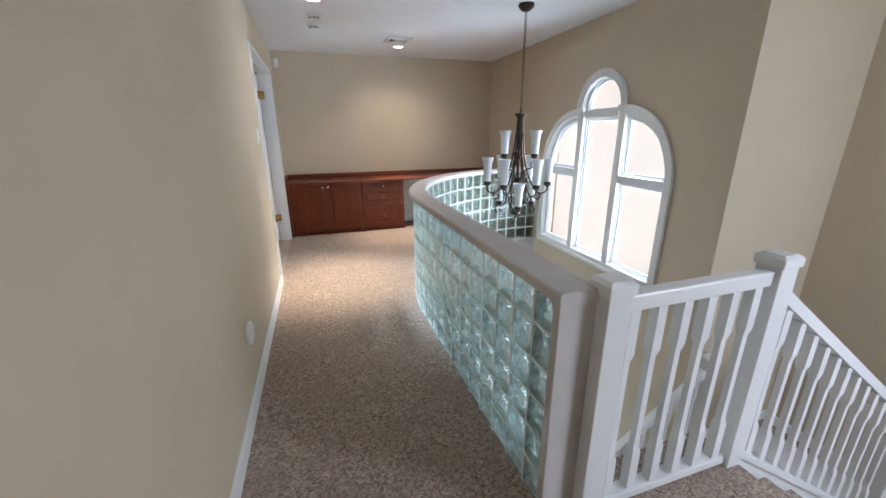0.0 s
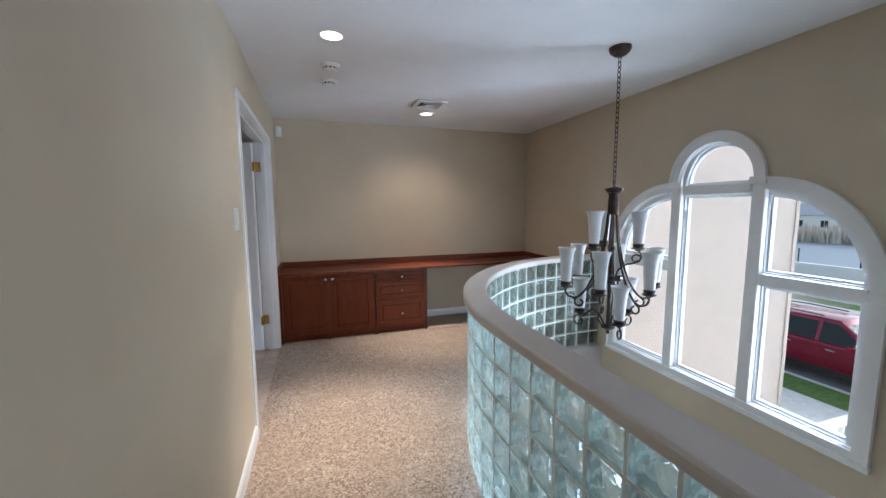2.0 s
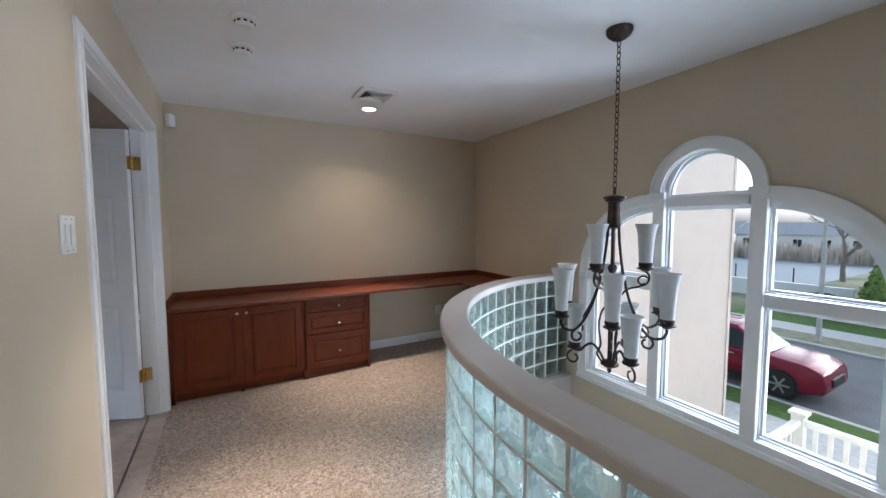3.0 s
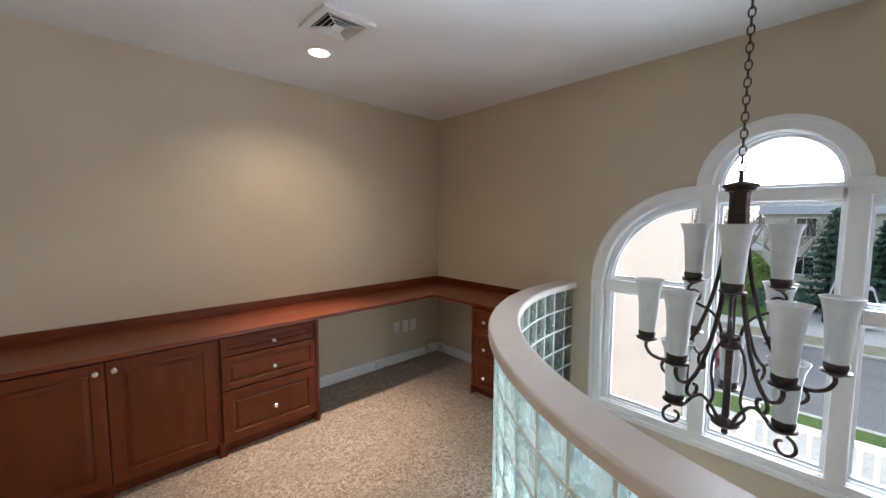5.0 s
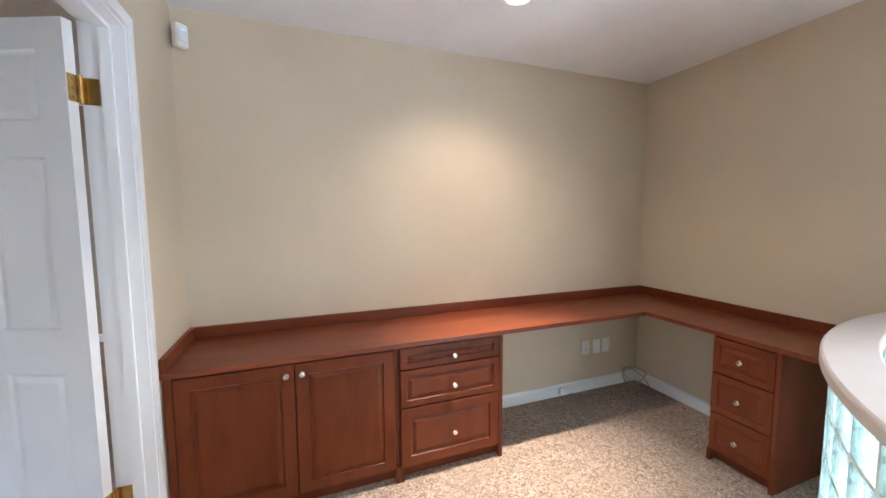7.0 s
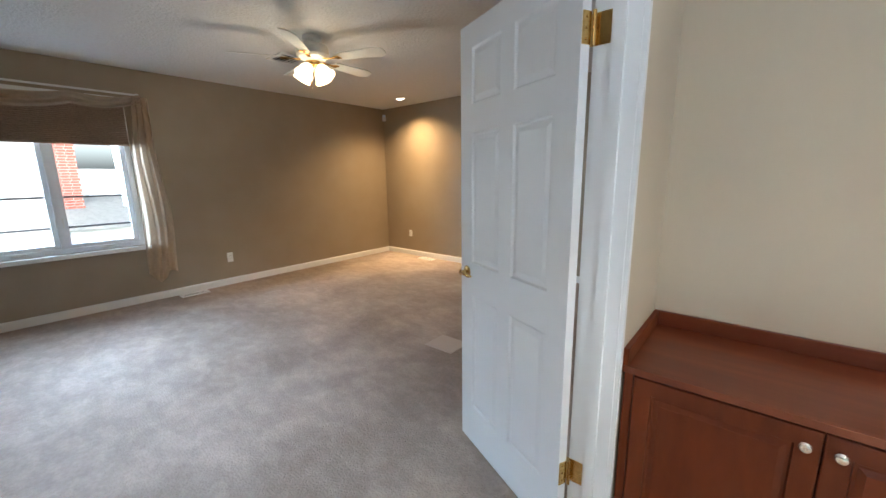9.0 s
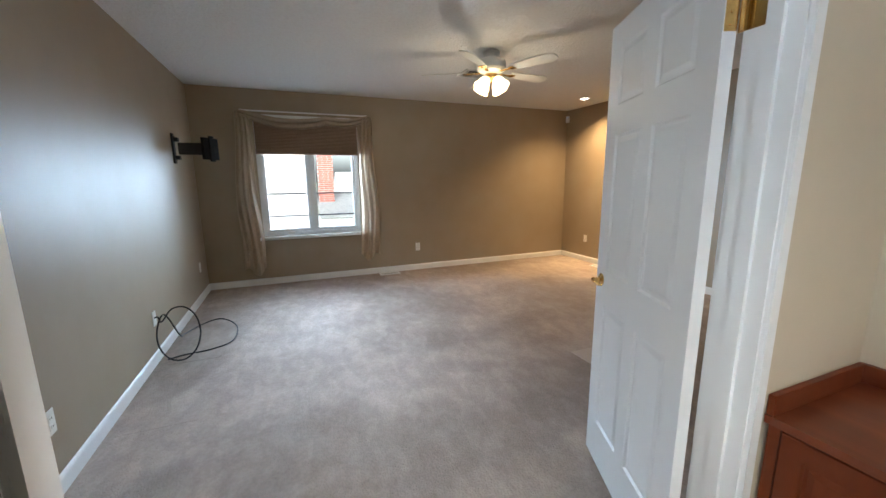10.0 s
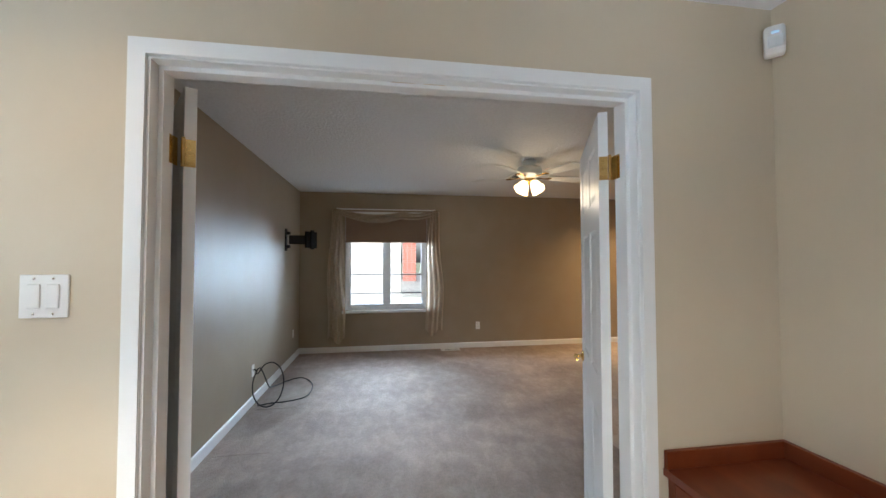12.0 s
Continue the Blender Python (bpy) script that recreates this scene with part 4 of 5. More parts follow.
diffuser(1.472, 6.206, H, 0.285, "square white ceiling air vent with nested louvres")
vent(-4.90, 6.87, 0, 0.12, 0.30, "floor_vent", "cream metal floor vent by the bedroom wall", 5)
vent(-3.93, 10.03, 0, 0.30, 0.12, "floor_vent", "dark metal floor vent by the bedroom wall", 4)
vent(-3.45, 7.55, HB, 0.30, 0.30, "ceiling_vent", "white bedroom ceiling vent beside the fan", 6, True)


def plate_on(name, m, w, h, label, category, kind):
    """A wall plate in the local x-z plane, facing local -y."""
    p = thing(name, m, label, category)
    part("cover", boxes((-w / 2, w / 2, -0.006, 0, -h / 2, h / 2), bevel=0.0025), PLASTIC, p)
    if kind == "rocker2":
        for x in (-0.023, 0.023):
            part("rocker", boxes((x - 0.016, x + 0.016, -0.011, -0.0055, -0.033, 0.033), bevel=0.003), PLASTIC, p)
            for z in (-0.048, 0.048):
                part("screw", lathe(bmesh.new(), [(0.003, 0.0), (0.003, 0.002)], 8, (x, -0.006, z), Matrix.Rotation(radians(90), 3, "X")), NICKEL, p)
    elif kind == "outlet":
        for z in (-0.02, 0.02):
            so = part("socket", boxes((-0.016, 0.016, -0.009, -0.0055, z - 0.014, z + 0.014), bevel=0.003), PLASTIC, p)
            for x in (-0.006, 0.006):
                part("slot", boxes((x - 0.0012, x + 0.0012, -0.0096, -0.0085, z - 0.004, z + 0.006)), BLACK, so)
    return p


WESTWALL = lambda y, z: pose(0, y, z, 0, 0, 90)
plate_on("light_switch", WESTWALL(4.887, 1.36), 0.118, 0.118, "white double rocker light switch on the tan wall", "light switch", "rocker2")
for i, x in enumerate((2.61, 2.72, 2.815)):
    plate_on("outlet", pose(x, YN, 0.345), 0.072, 0.116, "white wall outlet under the desk", "outlet", "outlet" if i == 0 else "blank")
plate_on("outlet", pose(-5.018, 7.36, 0.365, 0, 0, 90), 0.072, 0.125, "white outlet on the bedroom wall", "outlet", "outlet")
plate_on("outlet", pose(-4.42, 10.165, 0.39), 0.072, 0.116, "white outlet on the far bedroom wall", "outlet", "outlet")
plate_on("outlet", pose(-2.93, 4.480, 0.34, 0, 0, 180), 0.072, 0.116, "white cable outlet with a black cable plugged in", "outlet", "blank")
plate_on("outlet", pose(-1.51, 4.480, 0.345, 0, 0, 180), 0.072, 0.116, "white outlet on the bedroom wall beside the door", "outlet", "outlet")
plate_on("outlet", pose(-4.63, 4.480, 0.39, 0, 0, 180), 0.072, 0.116, "white outlet in the bedroom corner", "outlet", "blank")

ov = thing("wall_disc", pose(0, 3.394, 0.378), "round white plastic cover plate low on the wall", "wall cover")
part("disc", lathe(bmesh.new(), [(0.062, 0.0), (0.064, 0.010), (0.060, 0.018), (0.045, 0.022), (0.003, 0.023)], 32, (0, 0, 0), Matrix.Rotation(radians(90), 3, "Y")), PLASTIC, ov, smooth=True)
part("button", lathe(bmesh.new(), [(0.010, 0.022), (0.009, 0.026), (0.002, 0.027)], 16, (0, 0, 0), Matrix.Rotation(radians(90), 3, "Y")), PLASTIC, ov, smooth=True)


def alarm_sensor(m, label):
    s = thing("alarm_sensor", m, label, "alarm sensor")
    part("body", boxes((-0.030, 0.030, -0.045, 0, -0.055, 0.055), bevel=0.012), PLASTIC, s, smooth=True)
    part("window", boxes((-0.022, 0.022, -0.050, -0.0445, -0.030, 0.012), bevel=0.002), FROST, s, "milky sensor window")
    part("light", boxes((-0.010, 0.010, -0.048, -0.0445, 0.022, 0.028), bevel=0.001), glowing("blue led", (0.35, 0.6, 1.0), 1.2), s, "small blue indicator")


alarm_sensor(pose(0.035, 7.21, 2.245, 0, 0, 45), "white alarm sensor high in the corner")
alarm_sensor(pose(-4.965, 10.13, 2.40, 0, 0, 45), "small white alarm sensor high in the bedroom corner")

# cable and little box under the desk
bm = bmesh.new()
pts = [(2.42, 7.19, 0.03), (2.60, 7.17, 0.012), (2.78, 7.14, 0.012), (2.93, 7.10, 0.02)]
for i in range(15):
    a = i * 0.75
    pts.append((2.95 + 0.10 * math.cos(a), 7.06 + 0.09 * math.sin(a), 0.10 + 0.075 * math.sin(a * 0.9 + 0.4)))
tube(bm, smooth_path([(x, min(y, 7.22), max(zz, 0.008)) for x, y, zz in pts], 5), 0.0035, 6)
single("cable", bm, material("grey cable", (0.30, 0.29, 0.26), 0.5), "loose grey cable coiled on the carpet under the desk", "cable", smooth=True)
jb = thing("phone_socket", pose(2.38, YN - 0.016, 0), "small beige phone socket on the baseboard", "socket")
part("box", boxes((-0.03, 0.03, -0.03, 0, 0.02, 0.075), bevel=0.004), PLASTIC, jb)

# ---------------------------------------------------------------- bedroom window and curtains
ALUM = material("grey aluminium", (0.16, 0.17, 0.19), 0.45, 0.4)
w2 = thing("window_2", pose(-5.018, 5.84, 0.66), "white double casement window with a cellular blind half down", "window", kind="structure")
B0, B1, BZ0, BZ1 = BW[0] - 5.84, BW[1] - 5.84, 0.0, BW[3] - 0.66


def on_west(x):
    return lambda u, v, w: (x - w, u, v)


part("window_frame", plate(rect(B0 + 0.002, B1 - 0.002, 0.002, BZ1 - 0.002), [rect(B0 + 0.05, -0.022, 0.05, BZ1 - 0.05), rect(0.022, B1 - 0.05, 0.05, BZ1 - 0.05)], 0.09, on_west(-0.03)), VINYL, w2)
for a, b in ((B0 + 0.051, -0.023), (0.023, B1 - 0.051)):
    sash = part("sash", plate(rect(a, b, 0.051, BZ1 - 0.051), [rect(a + 0.04, b - 0.04, 0.091, BZ1 - 0.09)], 0.04, on_west(-0.05)), VINYL, w2)
    pn = part("pane", plate(rect(a + 0.039, b - 0.039, 0.09, BZ1 - 0.089), [], 0.005, on_west(-0.068)), PANE, sash)
    pn.visible_shadow = False
    for zz in (0.265, 0.57):
        part("glazing_bar", boxes((-0.060, -0.054, a + 0.038, b - 0.038, zz - 0.009, zz + 0.009)), ALUM, sash, "thin grey bar")
    mid = (a + b) / 2
    bm = boxes((-0.045, -0.028, mid - 0.05, mid + 0.05, 0.018, 0.04), bevel=0.004)
    tube(bm, smooth_path([(-0.03, mid - 0.02, 0.036), (-0.022, mid + 0.02, 0.044), (-0.02, mid + 0.06, 0.036)], 4), 0.006, 6)
    part("crank_handle", bm, PLASTIC, sash, "white folding crank handle")
    bm = boxes((-0.050, -0.030, (b if b < 0 else a) - 0.008, (b if b < 0 else a) + 0.008, 0.26, 0.36), bevel=0.003)
    part("latch", bm, PLASTIC, sash)
part("window_sill", boxes((-0.02, 0.045, B0 - 0.05, B1 + 0.05, -0.045, -0.001), bevel=0.006), TRIM, w2, "white wooden sill")
FABRIC = material("taupe pleated fabric", (0.33, 0.24, 0.18), 0.9, grain=(60, (0.28, 0.20, 0.15), 0.4, 0.7), bump=(200, 0.2, 0.002), spec=0.1)
blind = thing("window_blind", pose(-5.013, 5.84, 1.75), "taupe pleated blind pulled half way down", "blind")
part("bottom_rail", boxes((-0.028, -0.002, B0 + 0.006, B1 - 0.006, 0.0, 0.022), bevel=0.003), FABRIC, blind)
part("head_rail", boxes((-0.032, 0.004, B0 + 0.015, B1 - 0.015, 0.455, 0.50), bevel=0.003), PLASTIC, blind, "cream head rail")
bm = bmesh.new()
rows = []
for i in range(47):
    z, x = 0.022 + 0.433 * i / 46, -0.015 + (0.006 if i % 2 else -0.006)
    rows.append([bm.verts.new((x, y, z)) for y in (B0 + 0.006, B1 - 0.006)])
for a, b in zip(rows, rows[1:]):
    bm.faces.new((a[0], a[1], b[1], b[0]))
part("pleats", bm, FABRIC, blind)

SHEER = material("sheer champagne scarf", (0.55, 0.43, 0.31), 0.8, grain=(30, (0.45, 0.345, 0.245), 0.4, 0.7), bump=(180, 0.2, 0.002), spec=0.15)
sn = SHEER.node_tree
tr, ms, tp = sn.nodes.new("ShaderNodeBsdfTranslucent"), sn.nodes.new("ShaderNodeMixShader"), sn.nodes.new("ShaderNodeBsdfTransparent")
tr.inputs[0].default_value = (0.74, 0.62, 0.48, 1)
ms.inputs[0].default_value = 0.5
ms2 = sn.nodes.new("ShaderNodeMixShader")
ms2.inputs[0].default_value = 0.26
sn.links.new(sn.nodes["Principled BSDF"].outputs[0], ms.inputs[1])
sn.links.new(tr.outputs[0], ms.inputs[2])
sn.links.new(ms.outputs[0], ms2.inputs[1])
sn.links.new(tp.outputs[0], ms2.inputs[2])
sn.links.new(ms2.outputs[0], sn.nodes["Material Output"].inputs["Surface"])


def sheet(nu, nv, f):
    bm = bmesh.new()
    g = [[bm.verts.new(f(i / nu, j / nv)) for j in range(nv + 1)] for i in range(nu + 1)]
    for i in range(nu):
        for j in range(nv):
            bm.faces.new((g[i][j], g[i + 1][j], g[i + 1][j + 1], g[i][j + 1]))
    return bm


scarf = thing("curtain", pose(-4.978, 5.84, 2.29), "sheer champagne scarf draped over the bedroom window", "curtain")


def tail(yc, wide, length, seed):
    def f(u, v):
        w = wide * (0.55 + 0.45 * min(1, v * 1.6))
        y = yc + (u - 0.5) * w + 0.012 * math.sin(9 * v + seed)
        x = 0.03 + 0.022 * math.sin(u * 21 + seed + 1.5 * math.sin(v * 4 + seed)) + 0.012 * math.sin(u * 9 + v * 5)
        return (x, y, -0.03 - v * length * (1 - 0.03 * math.sin(u * 7 + seed)))
    return f


part("tail", sheet(40, 30, tail(-0.79, 0.27, 2.06, 0.3)), SHEER, scarf, smooth=True)
part("tail", sheet(40, 30, tail(0.775, 0.28, 1.98, 1.9)), SHEER, scarf, smooth=True)


def swag(u, v):
    y = -0.80 + 1.60 * u
    sag = 0.10 * math.sin(math.pi * min(1, u * 1.55)) if u < 0.645 else 0.03 * math.sin(math.pi * (u - 0.645) / 0.355)
    sag += 0.04 * math.sin(math.pi * u)
    hgt = 0.085 + 0.03 * math.sin(math.pi * u)
    return (0.035 + 0.02 * math.sin(v * 13 + 2 * u) + 0.01 * math.sin(u * 20), y, 0.0 - sag * (0.80 + 0.20 * v) - hgt * v + 0.02 * math.sin(u * 6))


part("swag", sheet(48, 14, swag), SHEER, scarf, smooth=True)
part("rod", tube(bmesh.new(), [(0.0, -0.8, -0.005), (0.0, 0.8, -0.005)], 0.010, 10), PLASTIC, scarf, "thin white curtain rod", smooth=True)
for y in (-0.78, 0.78):
    part("bracket", boxes((-0.04, 0.004, y - 0.012, y + 0.012, -0.03, 0.01), bevel=0.003), PLASTIC, scarf)

# ---------------------------------------------------------------- bracket for a television
BRACKET = material("powder-coated black steel", (0.008, 0.008, 0.008), 0.8, spec=0.12, grain=(60, (0.012, 0.012, 0.012), 0.4, 0.7))
tv = thing("tv_bracket", pose(-4.15, 4.480, 1.74), "black steel television wall bracket with empty swivel plate", "tv bracket")
part("wall_plate", boxes((-0.035, 0.035, 0.0, 0.018, -0.15, 0.15), bevel=0.004), BLACK, tv)
for z in (-0.12, 0.12):
    part("bolt", lathe(bmesh.new(), [(0.010, 0.0), (0.010, 0.010)], 8, (0, 0.018, z), Matrix.Rotation(radians(-90), 3, "X")), NICKEL, tv)
part("arm", boxes((-0.03, 0.03, 0.018, 0.06, -0.11, -0.07), (-0.03, 0.03, 0.018, 0.06, 0.07, 0.11), (-0.022, 0.022, 0.05, 0.30, -0.06, 0.06), bevel=0.006), BLACK, tv)
part("pivot", tube(bmesh.new(), [(0, 0.30, -0.09), (0, 0.30, 0.11)], 0.024, 14), BLACK, tv, smooth=True)
bm = boxes((-0.10, 0.10, -0.016, 0.016, -0.11, 0.11), (-0.03, 0.03, 0.012, 0.03, -0.13, 0.13), bevel=0.004)
bmesh.ops.rotate(bm, verts=bm.verts[:], matrix=Matrix.Rotation(radians(-32), 3, "Z"))
part("swivel_plate", shifted(bm, Vector((0.02, 0.335, 0))), BRACKET, tv, "flat black swivel plate")

# ---------------------------------------------------------------- ceiling fan
FX, FY = -2.75, 7.385
fan = thing("ceiling_fan", pose(FX, FY, HB), "white five-blade ceiling fan with lit tulip shades", "ceiling fan")
FANW = material("white fan enamel", (0.72, 0.72, 0.68), 0.35, grain=(12, (0.66, 0.66, 0.62), 0.4, 0.7))
part("housing", lathe(bmesh.new(), [(0.075, 0.0), (0.078, -0.03), (0.060, -0.05), (0.062, -0.06), (0.125, -0.075), (0.135, -0.10), (0.135, -0.15), (0.12, -0.17), (0.08, -0.185), (0.06, -0.195)], 32), FANW, fan, "round white motor housing", smooth=True)
part("light_fitter", lathe(bmesh.new(), [(0.06, -0.195), (0.065, -0.23), (0.05, -0.255), (0.02, -0.265)], 24), BRASS, fan, "brass light fitter", smooth=True)
for i in range(5):
    a = radians(24 + 72 * i)
    bm = bmesh.new()
    outline = [(0.22, -0.045), (0.60, -0.068), (0.655, -0.045), (0.665, 0.0), (0.655, 0.045), (0.60, 0.068), (0.22, 0.045)]
    bm = plate(outline, [], 0.007, lambda u, v, w: (u, v, w))
    bmesh.ops.rotate(bm, verts=bm.verts[:], matrix=Matrix.Rotation(radians(-13), 3, "X"))
    shifted(bm, Vector((0, 0, -0.178)))
    bmesh.ops.rotate(bm, verts=bm.verts[:], matrix=Matrix.Rotation(a, 3, "Z"))
    bl = part("blade", bm, FANW, fan, "white fan blade")
    bm = boxes((0.10, 0.25, -0.014, 0.014, -0.188, -0.180), (0.21, 0.26, -0.035, 0.035, -0.188, -0.180), bevel=0.003)
    bmesh.ops.rotate(bm, verts=bm.verts[:], matrix=Matrix.Rotation(a, 3, "Z"))
    part("blade_iron", bm, BRASS, bl, "brass blade iron")
SHADE_GLOW = glowing("lit tulip glass", (1.0, 0.74, 0.42), 3.2)
for i in range(4):
    a = radians(20 + 90 * i)
    turn = Matrix.Rotation(a, 3, "Z") @ Matrix.Rotation(radians(180 - 38), 3, "Y")
    at = Vector((0.062 * math.cos(a), 0.062 * math.sin(a), -0.238))
    bm = lathe(bmesh.new(), [(0.024, 0.0), (0.036, 0.012), (0.052, 0.045), (0.062, 0.085), (0.076, 0.115), (0.073, 0.115), (0.058, 0.085), (0.048, 0.045), (0.026, 0.014)], 20, at, turn)
    part("shade", bm, SHADE_GLOW, fan, "glowing frosted tulip shade", smooth=True)
part("pull_chain", tube(bmesh.new(), [(0.03, -0.05, -0.26), (0.03, -0.05, -0.42)], 0.0018, 5), BRASS, fan)

# ---------------------------------------------------------------- cable, carpet seams
CABLE = material("black cable jacket", (0.015, 0.015, 0.016), 0.4)
pts = [(-2.93, 4.475, 0.34), (-2.92, 4.51, 0.35)]
for i in range(11):
    a = radians(150 - 38 * i)
    pts.append((-2.86 - 0.07 * math.sin(a), 4.655 + (0.135 + 0.002 * i) * math.cos(a), 0.215 + 0.20 * math.sin(a)))
pts += [(-2.95, 4.63, 0.17), (-3.18, 4.60, 0.09), (-3.44, 4.60, 0.03), (-3.65, 4.66, 0.008), (-3.74, 4.78, 0.008), (-3.60, 4.91, 0.008), (-3.36, 4.99, 0.008), (-3.06, 4.98, 0.008), (-2.94, 4.83, 0.008), (-2.91, 4.66, 0.008), (-2.86, 4.55, 0.008)]
single("cable", tube(bmesh.new(), smooth_path(pts, 6), 0.006, 8), CABLE, "black coaxial cable looped out of a wall outlet", "cable", smooth=True)
for x, y, ln in ((-1.91, 4.55, 0.40), (-2.80, 4.55, 0.39)):
    single("carpet_ridge", boxes((x, x + 0.035, y, y + ln, 0.0, 0.004), bevel=0.0018), CARPET_BED, "faint raised crease in the bedroom carpet", "carpet crease", kind="structure")
bm = boxes((1.62, 2.02, 6.72, 7.22, 0.0, 0.004), bevel=0.0015)
single("carpet_patch", bm, CARPET, "loose carpet offcut lying under the desk", "carpet patch")
scrap = shifted(boxes((-0.14, 0.14, -0.12, 0.12, 0.0, 0.006), bevel=0.002), Vector((-1.58, 7.71, 0.0)))
single("carpet_patch", scrap, material("pale carpet offcut", (0.55, 0.47, 0.41), 0.95, bump=(140, 0.5, 0.01), spec=0.1), "small pale carpet offcut on the bedroom floor", "carpet patch")

# ---------------------------------------------------------------- outside: the street side
G = -3.40
GRASS = material("lawn grass", (0.15, 0.235, 0.075), 0.9, grain=(9, (0.085, 0.14, 0.045), 0.4, 0.7), stain=(0.7, (0.13, 0.19, 0.05), 0.45, 0.75), bump=(40, 0.8, 0.05), spec=0.1)
EARTH = material("dry winter grass", (0.36, 0.34, 0.25), 0.95, grain=(3, (0.26, 0.26, 0.17), 0.4, 0.7), stain=(0.2, (0.12, 0.17, 0.07), 0.45, 0.7), bump=(20, 0.6, 0.05), spec=0.1)
ASPHALT = material("grey asphalt", (0.20, 0.205, 0.215), 0.85, grain=(25, (0.11, 0.112, 0.118), 0.4, 0.7), stain=(0.4, (0.11, 0.11, 0.115), 0.45, 0.7), bump=(120, 0.4, 0.01))
CONC = material("pale concrete", (0.60, 0.59, 0.56), 0.85, grain=(8, (0.50, 0.49, 0.46), 0.4, 0.7), bump=(60, 0.3, 0.01))
STUCCO = material("pale pink stucco", (0.50, 0.445, 0.415), 0.85, grain=(5, (0.475, 0.42, 0.39), 0.4, 0.7), bump=(60, 0.5, 0.01))
SIDING = material("white siding", (0.84, 0.84, 0.82), 0.6, grain=(4, (0.78, 0.78, 0.76), 0.4, 0.7))
SHINGLE = material("grey roof shingle", (0.46, 0.47, 0.49), 0.85, grain=(6, (0.34, 0.35, 0.37), 0.4, 0.7), bump=(20, 0.5, 0.02))
BARK = material("grey bark", (0.32, 0.28, 0.24), 0.9, grain=(10, (0.12, 0.10, 0.08), 0.4, 0.7), bump=(20, 0.6, 0.02))
LEAF_Y = material("yellow-green cypress leaf", (0.27, 0.35, 0.10), 0.7, grain=(4, (0.13, 0.22, 0.04), 0.4, 0.65))
LEAF_B = material("blue-green spruce needle", (0.12, 0.20, 0.15), 0.75, grain=(4, (0.08, 0.145, 0.10), 0.4, 0.65))
REED = material("dry reeds", (0.62, 0.56, 0.47), 0.9, grain=(2, (0.48, 0.43, 0.36), 0.4, 0.7), stretch=(1, 1, 0.2))
WATER = material("grey lagoon water", (0.22, 0.26, 0.29), 0.55, bump=(3, 0.3, 0.05), spec=0.2)
TINT = material("dark car glass", (0.03, 0.035, 0.04), 0.06)
RUBBER = material("tyre rubber", (0.02, 0.02, 0.02), 0.8)
ALLOY = material("wheel alloy", (0.36, 0.37, 0.39), 0.35, 0.9)
PORCH = material("white porch paint", (0.82, 0.82, 0.80), 0.5, grain=(9, (0.77, 0.77, 0.75), 0.4, 0.7))


def far_single(name, bm, mat, label, category, kind="", smooth=False):
    return single(name, bm, mat, label, category, kind=kind, smooth=smooth)


far_single("ground", boxes((-900, 900, -900, 900, G - 0.5, G - 0.06)), EARTH, "open ground with dry winter grass", "ground", "structure")
far_single("lawn", boxes((3.4, 10.4, -40, 40, G - 0.2, G)), GRASS, "green front lawn", "lawn", "structure")
far_single("lawn_strip", boxes((12.0, 13.1, -40, 60, G - 0.2, G + 0.002)), GRASS, "strip of green grass beside the kerb", "lawn", "structure")
far_single("pavement", boxes((10.4, 12.0, -40, 60, G - 0.2, G + 0.01)), CONC, "pale concrete pavement", "pavement", "structure")
far_single("kerb", boxes((13.1, 13.28, -40, 60, G - 0.3, G + 0.005), bevel=0.02), CONC, "pale concrete kerb", "kerb", "structure")
far_single("road", boxes((13.28, 20.2, -60, 90, G - 0.3, G - 0.045)), ASPHALT, "grey asphalt street", "road", "structure")
far_single("kerb", boxes((20.2, 20.4, -40, 60, G - 0.3, G + 0.03), bevel=0.02), CONC, "pale concrete kerb across the street", "kerb", "structure")
far_single("lawn_strip", boxes((20.4, 22.0, -40, 60, G - 0.2, G + 0.01)), EARTH, "worn grass strip across the street", "lawn", "structure")
far_single("pavement", boxes((22.0, 23.6, -40, 60, G - 0.2, G + 0.02)), CONC, "pale pavement across the street", "pavement", "structure")
far_single("driveway", boxes((23.6, 30, 0.5, 6.0, G - 0.2, G + 0.015)), CONC, "pale concrete driveway", "driveway", "structure")
far_single("lawn", boxes((23.6, 31, 6.0, 13.0, G - 0.2, G + 0.012)), GRASS, "lawn with shrubs across the street", "lawn", "structure")
far_single("sea_wall", boxes((31.0, 31.4, 10.0, 60, G - 0.1, G + 1.0), bevel=0.02), PORCH, "low white wall along the water", "wall", "structure")
far_single("water", boxes((31.5, 62, 14.0, 90, G - 0.3, G - 0.05)), WATER, "calm grey lagoon water", "water", "structure")
for y in np.arange(13, 46, 3.2):
    p = thing("fence_post", pose(32.2, float(y), G - 0.05), "thin dark fence post by the water", "post", group="waterside fence posts")
    part("post", boxes((-0.03, 0.03, -0.03, 0.03, 0, 1.9)), DARK, p)


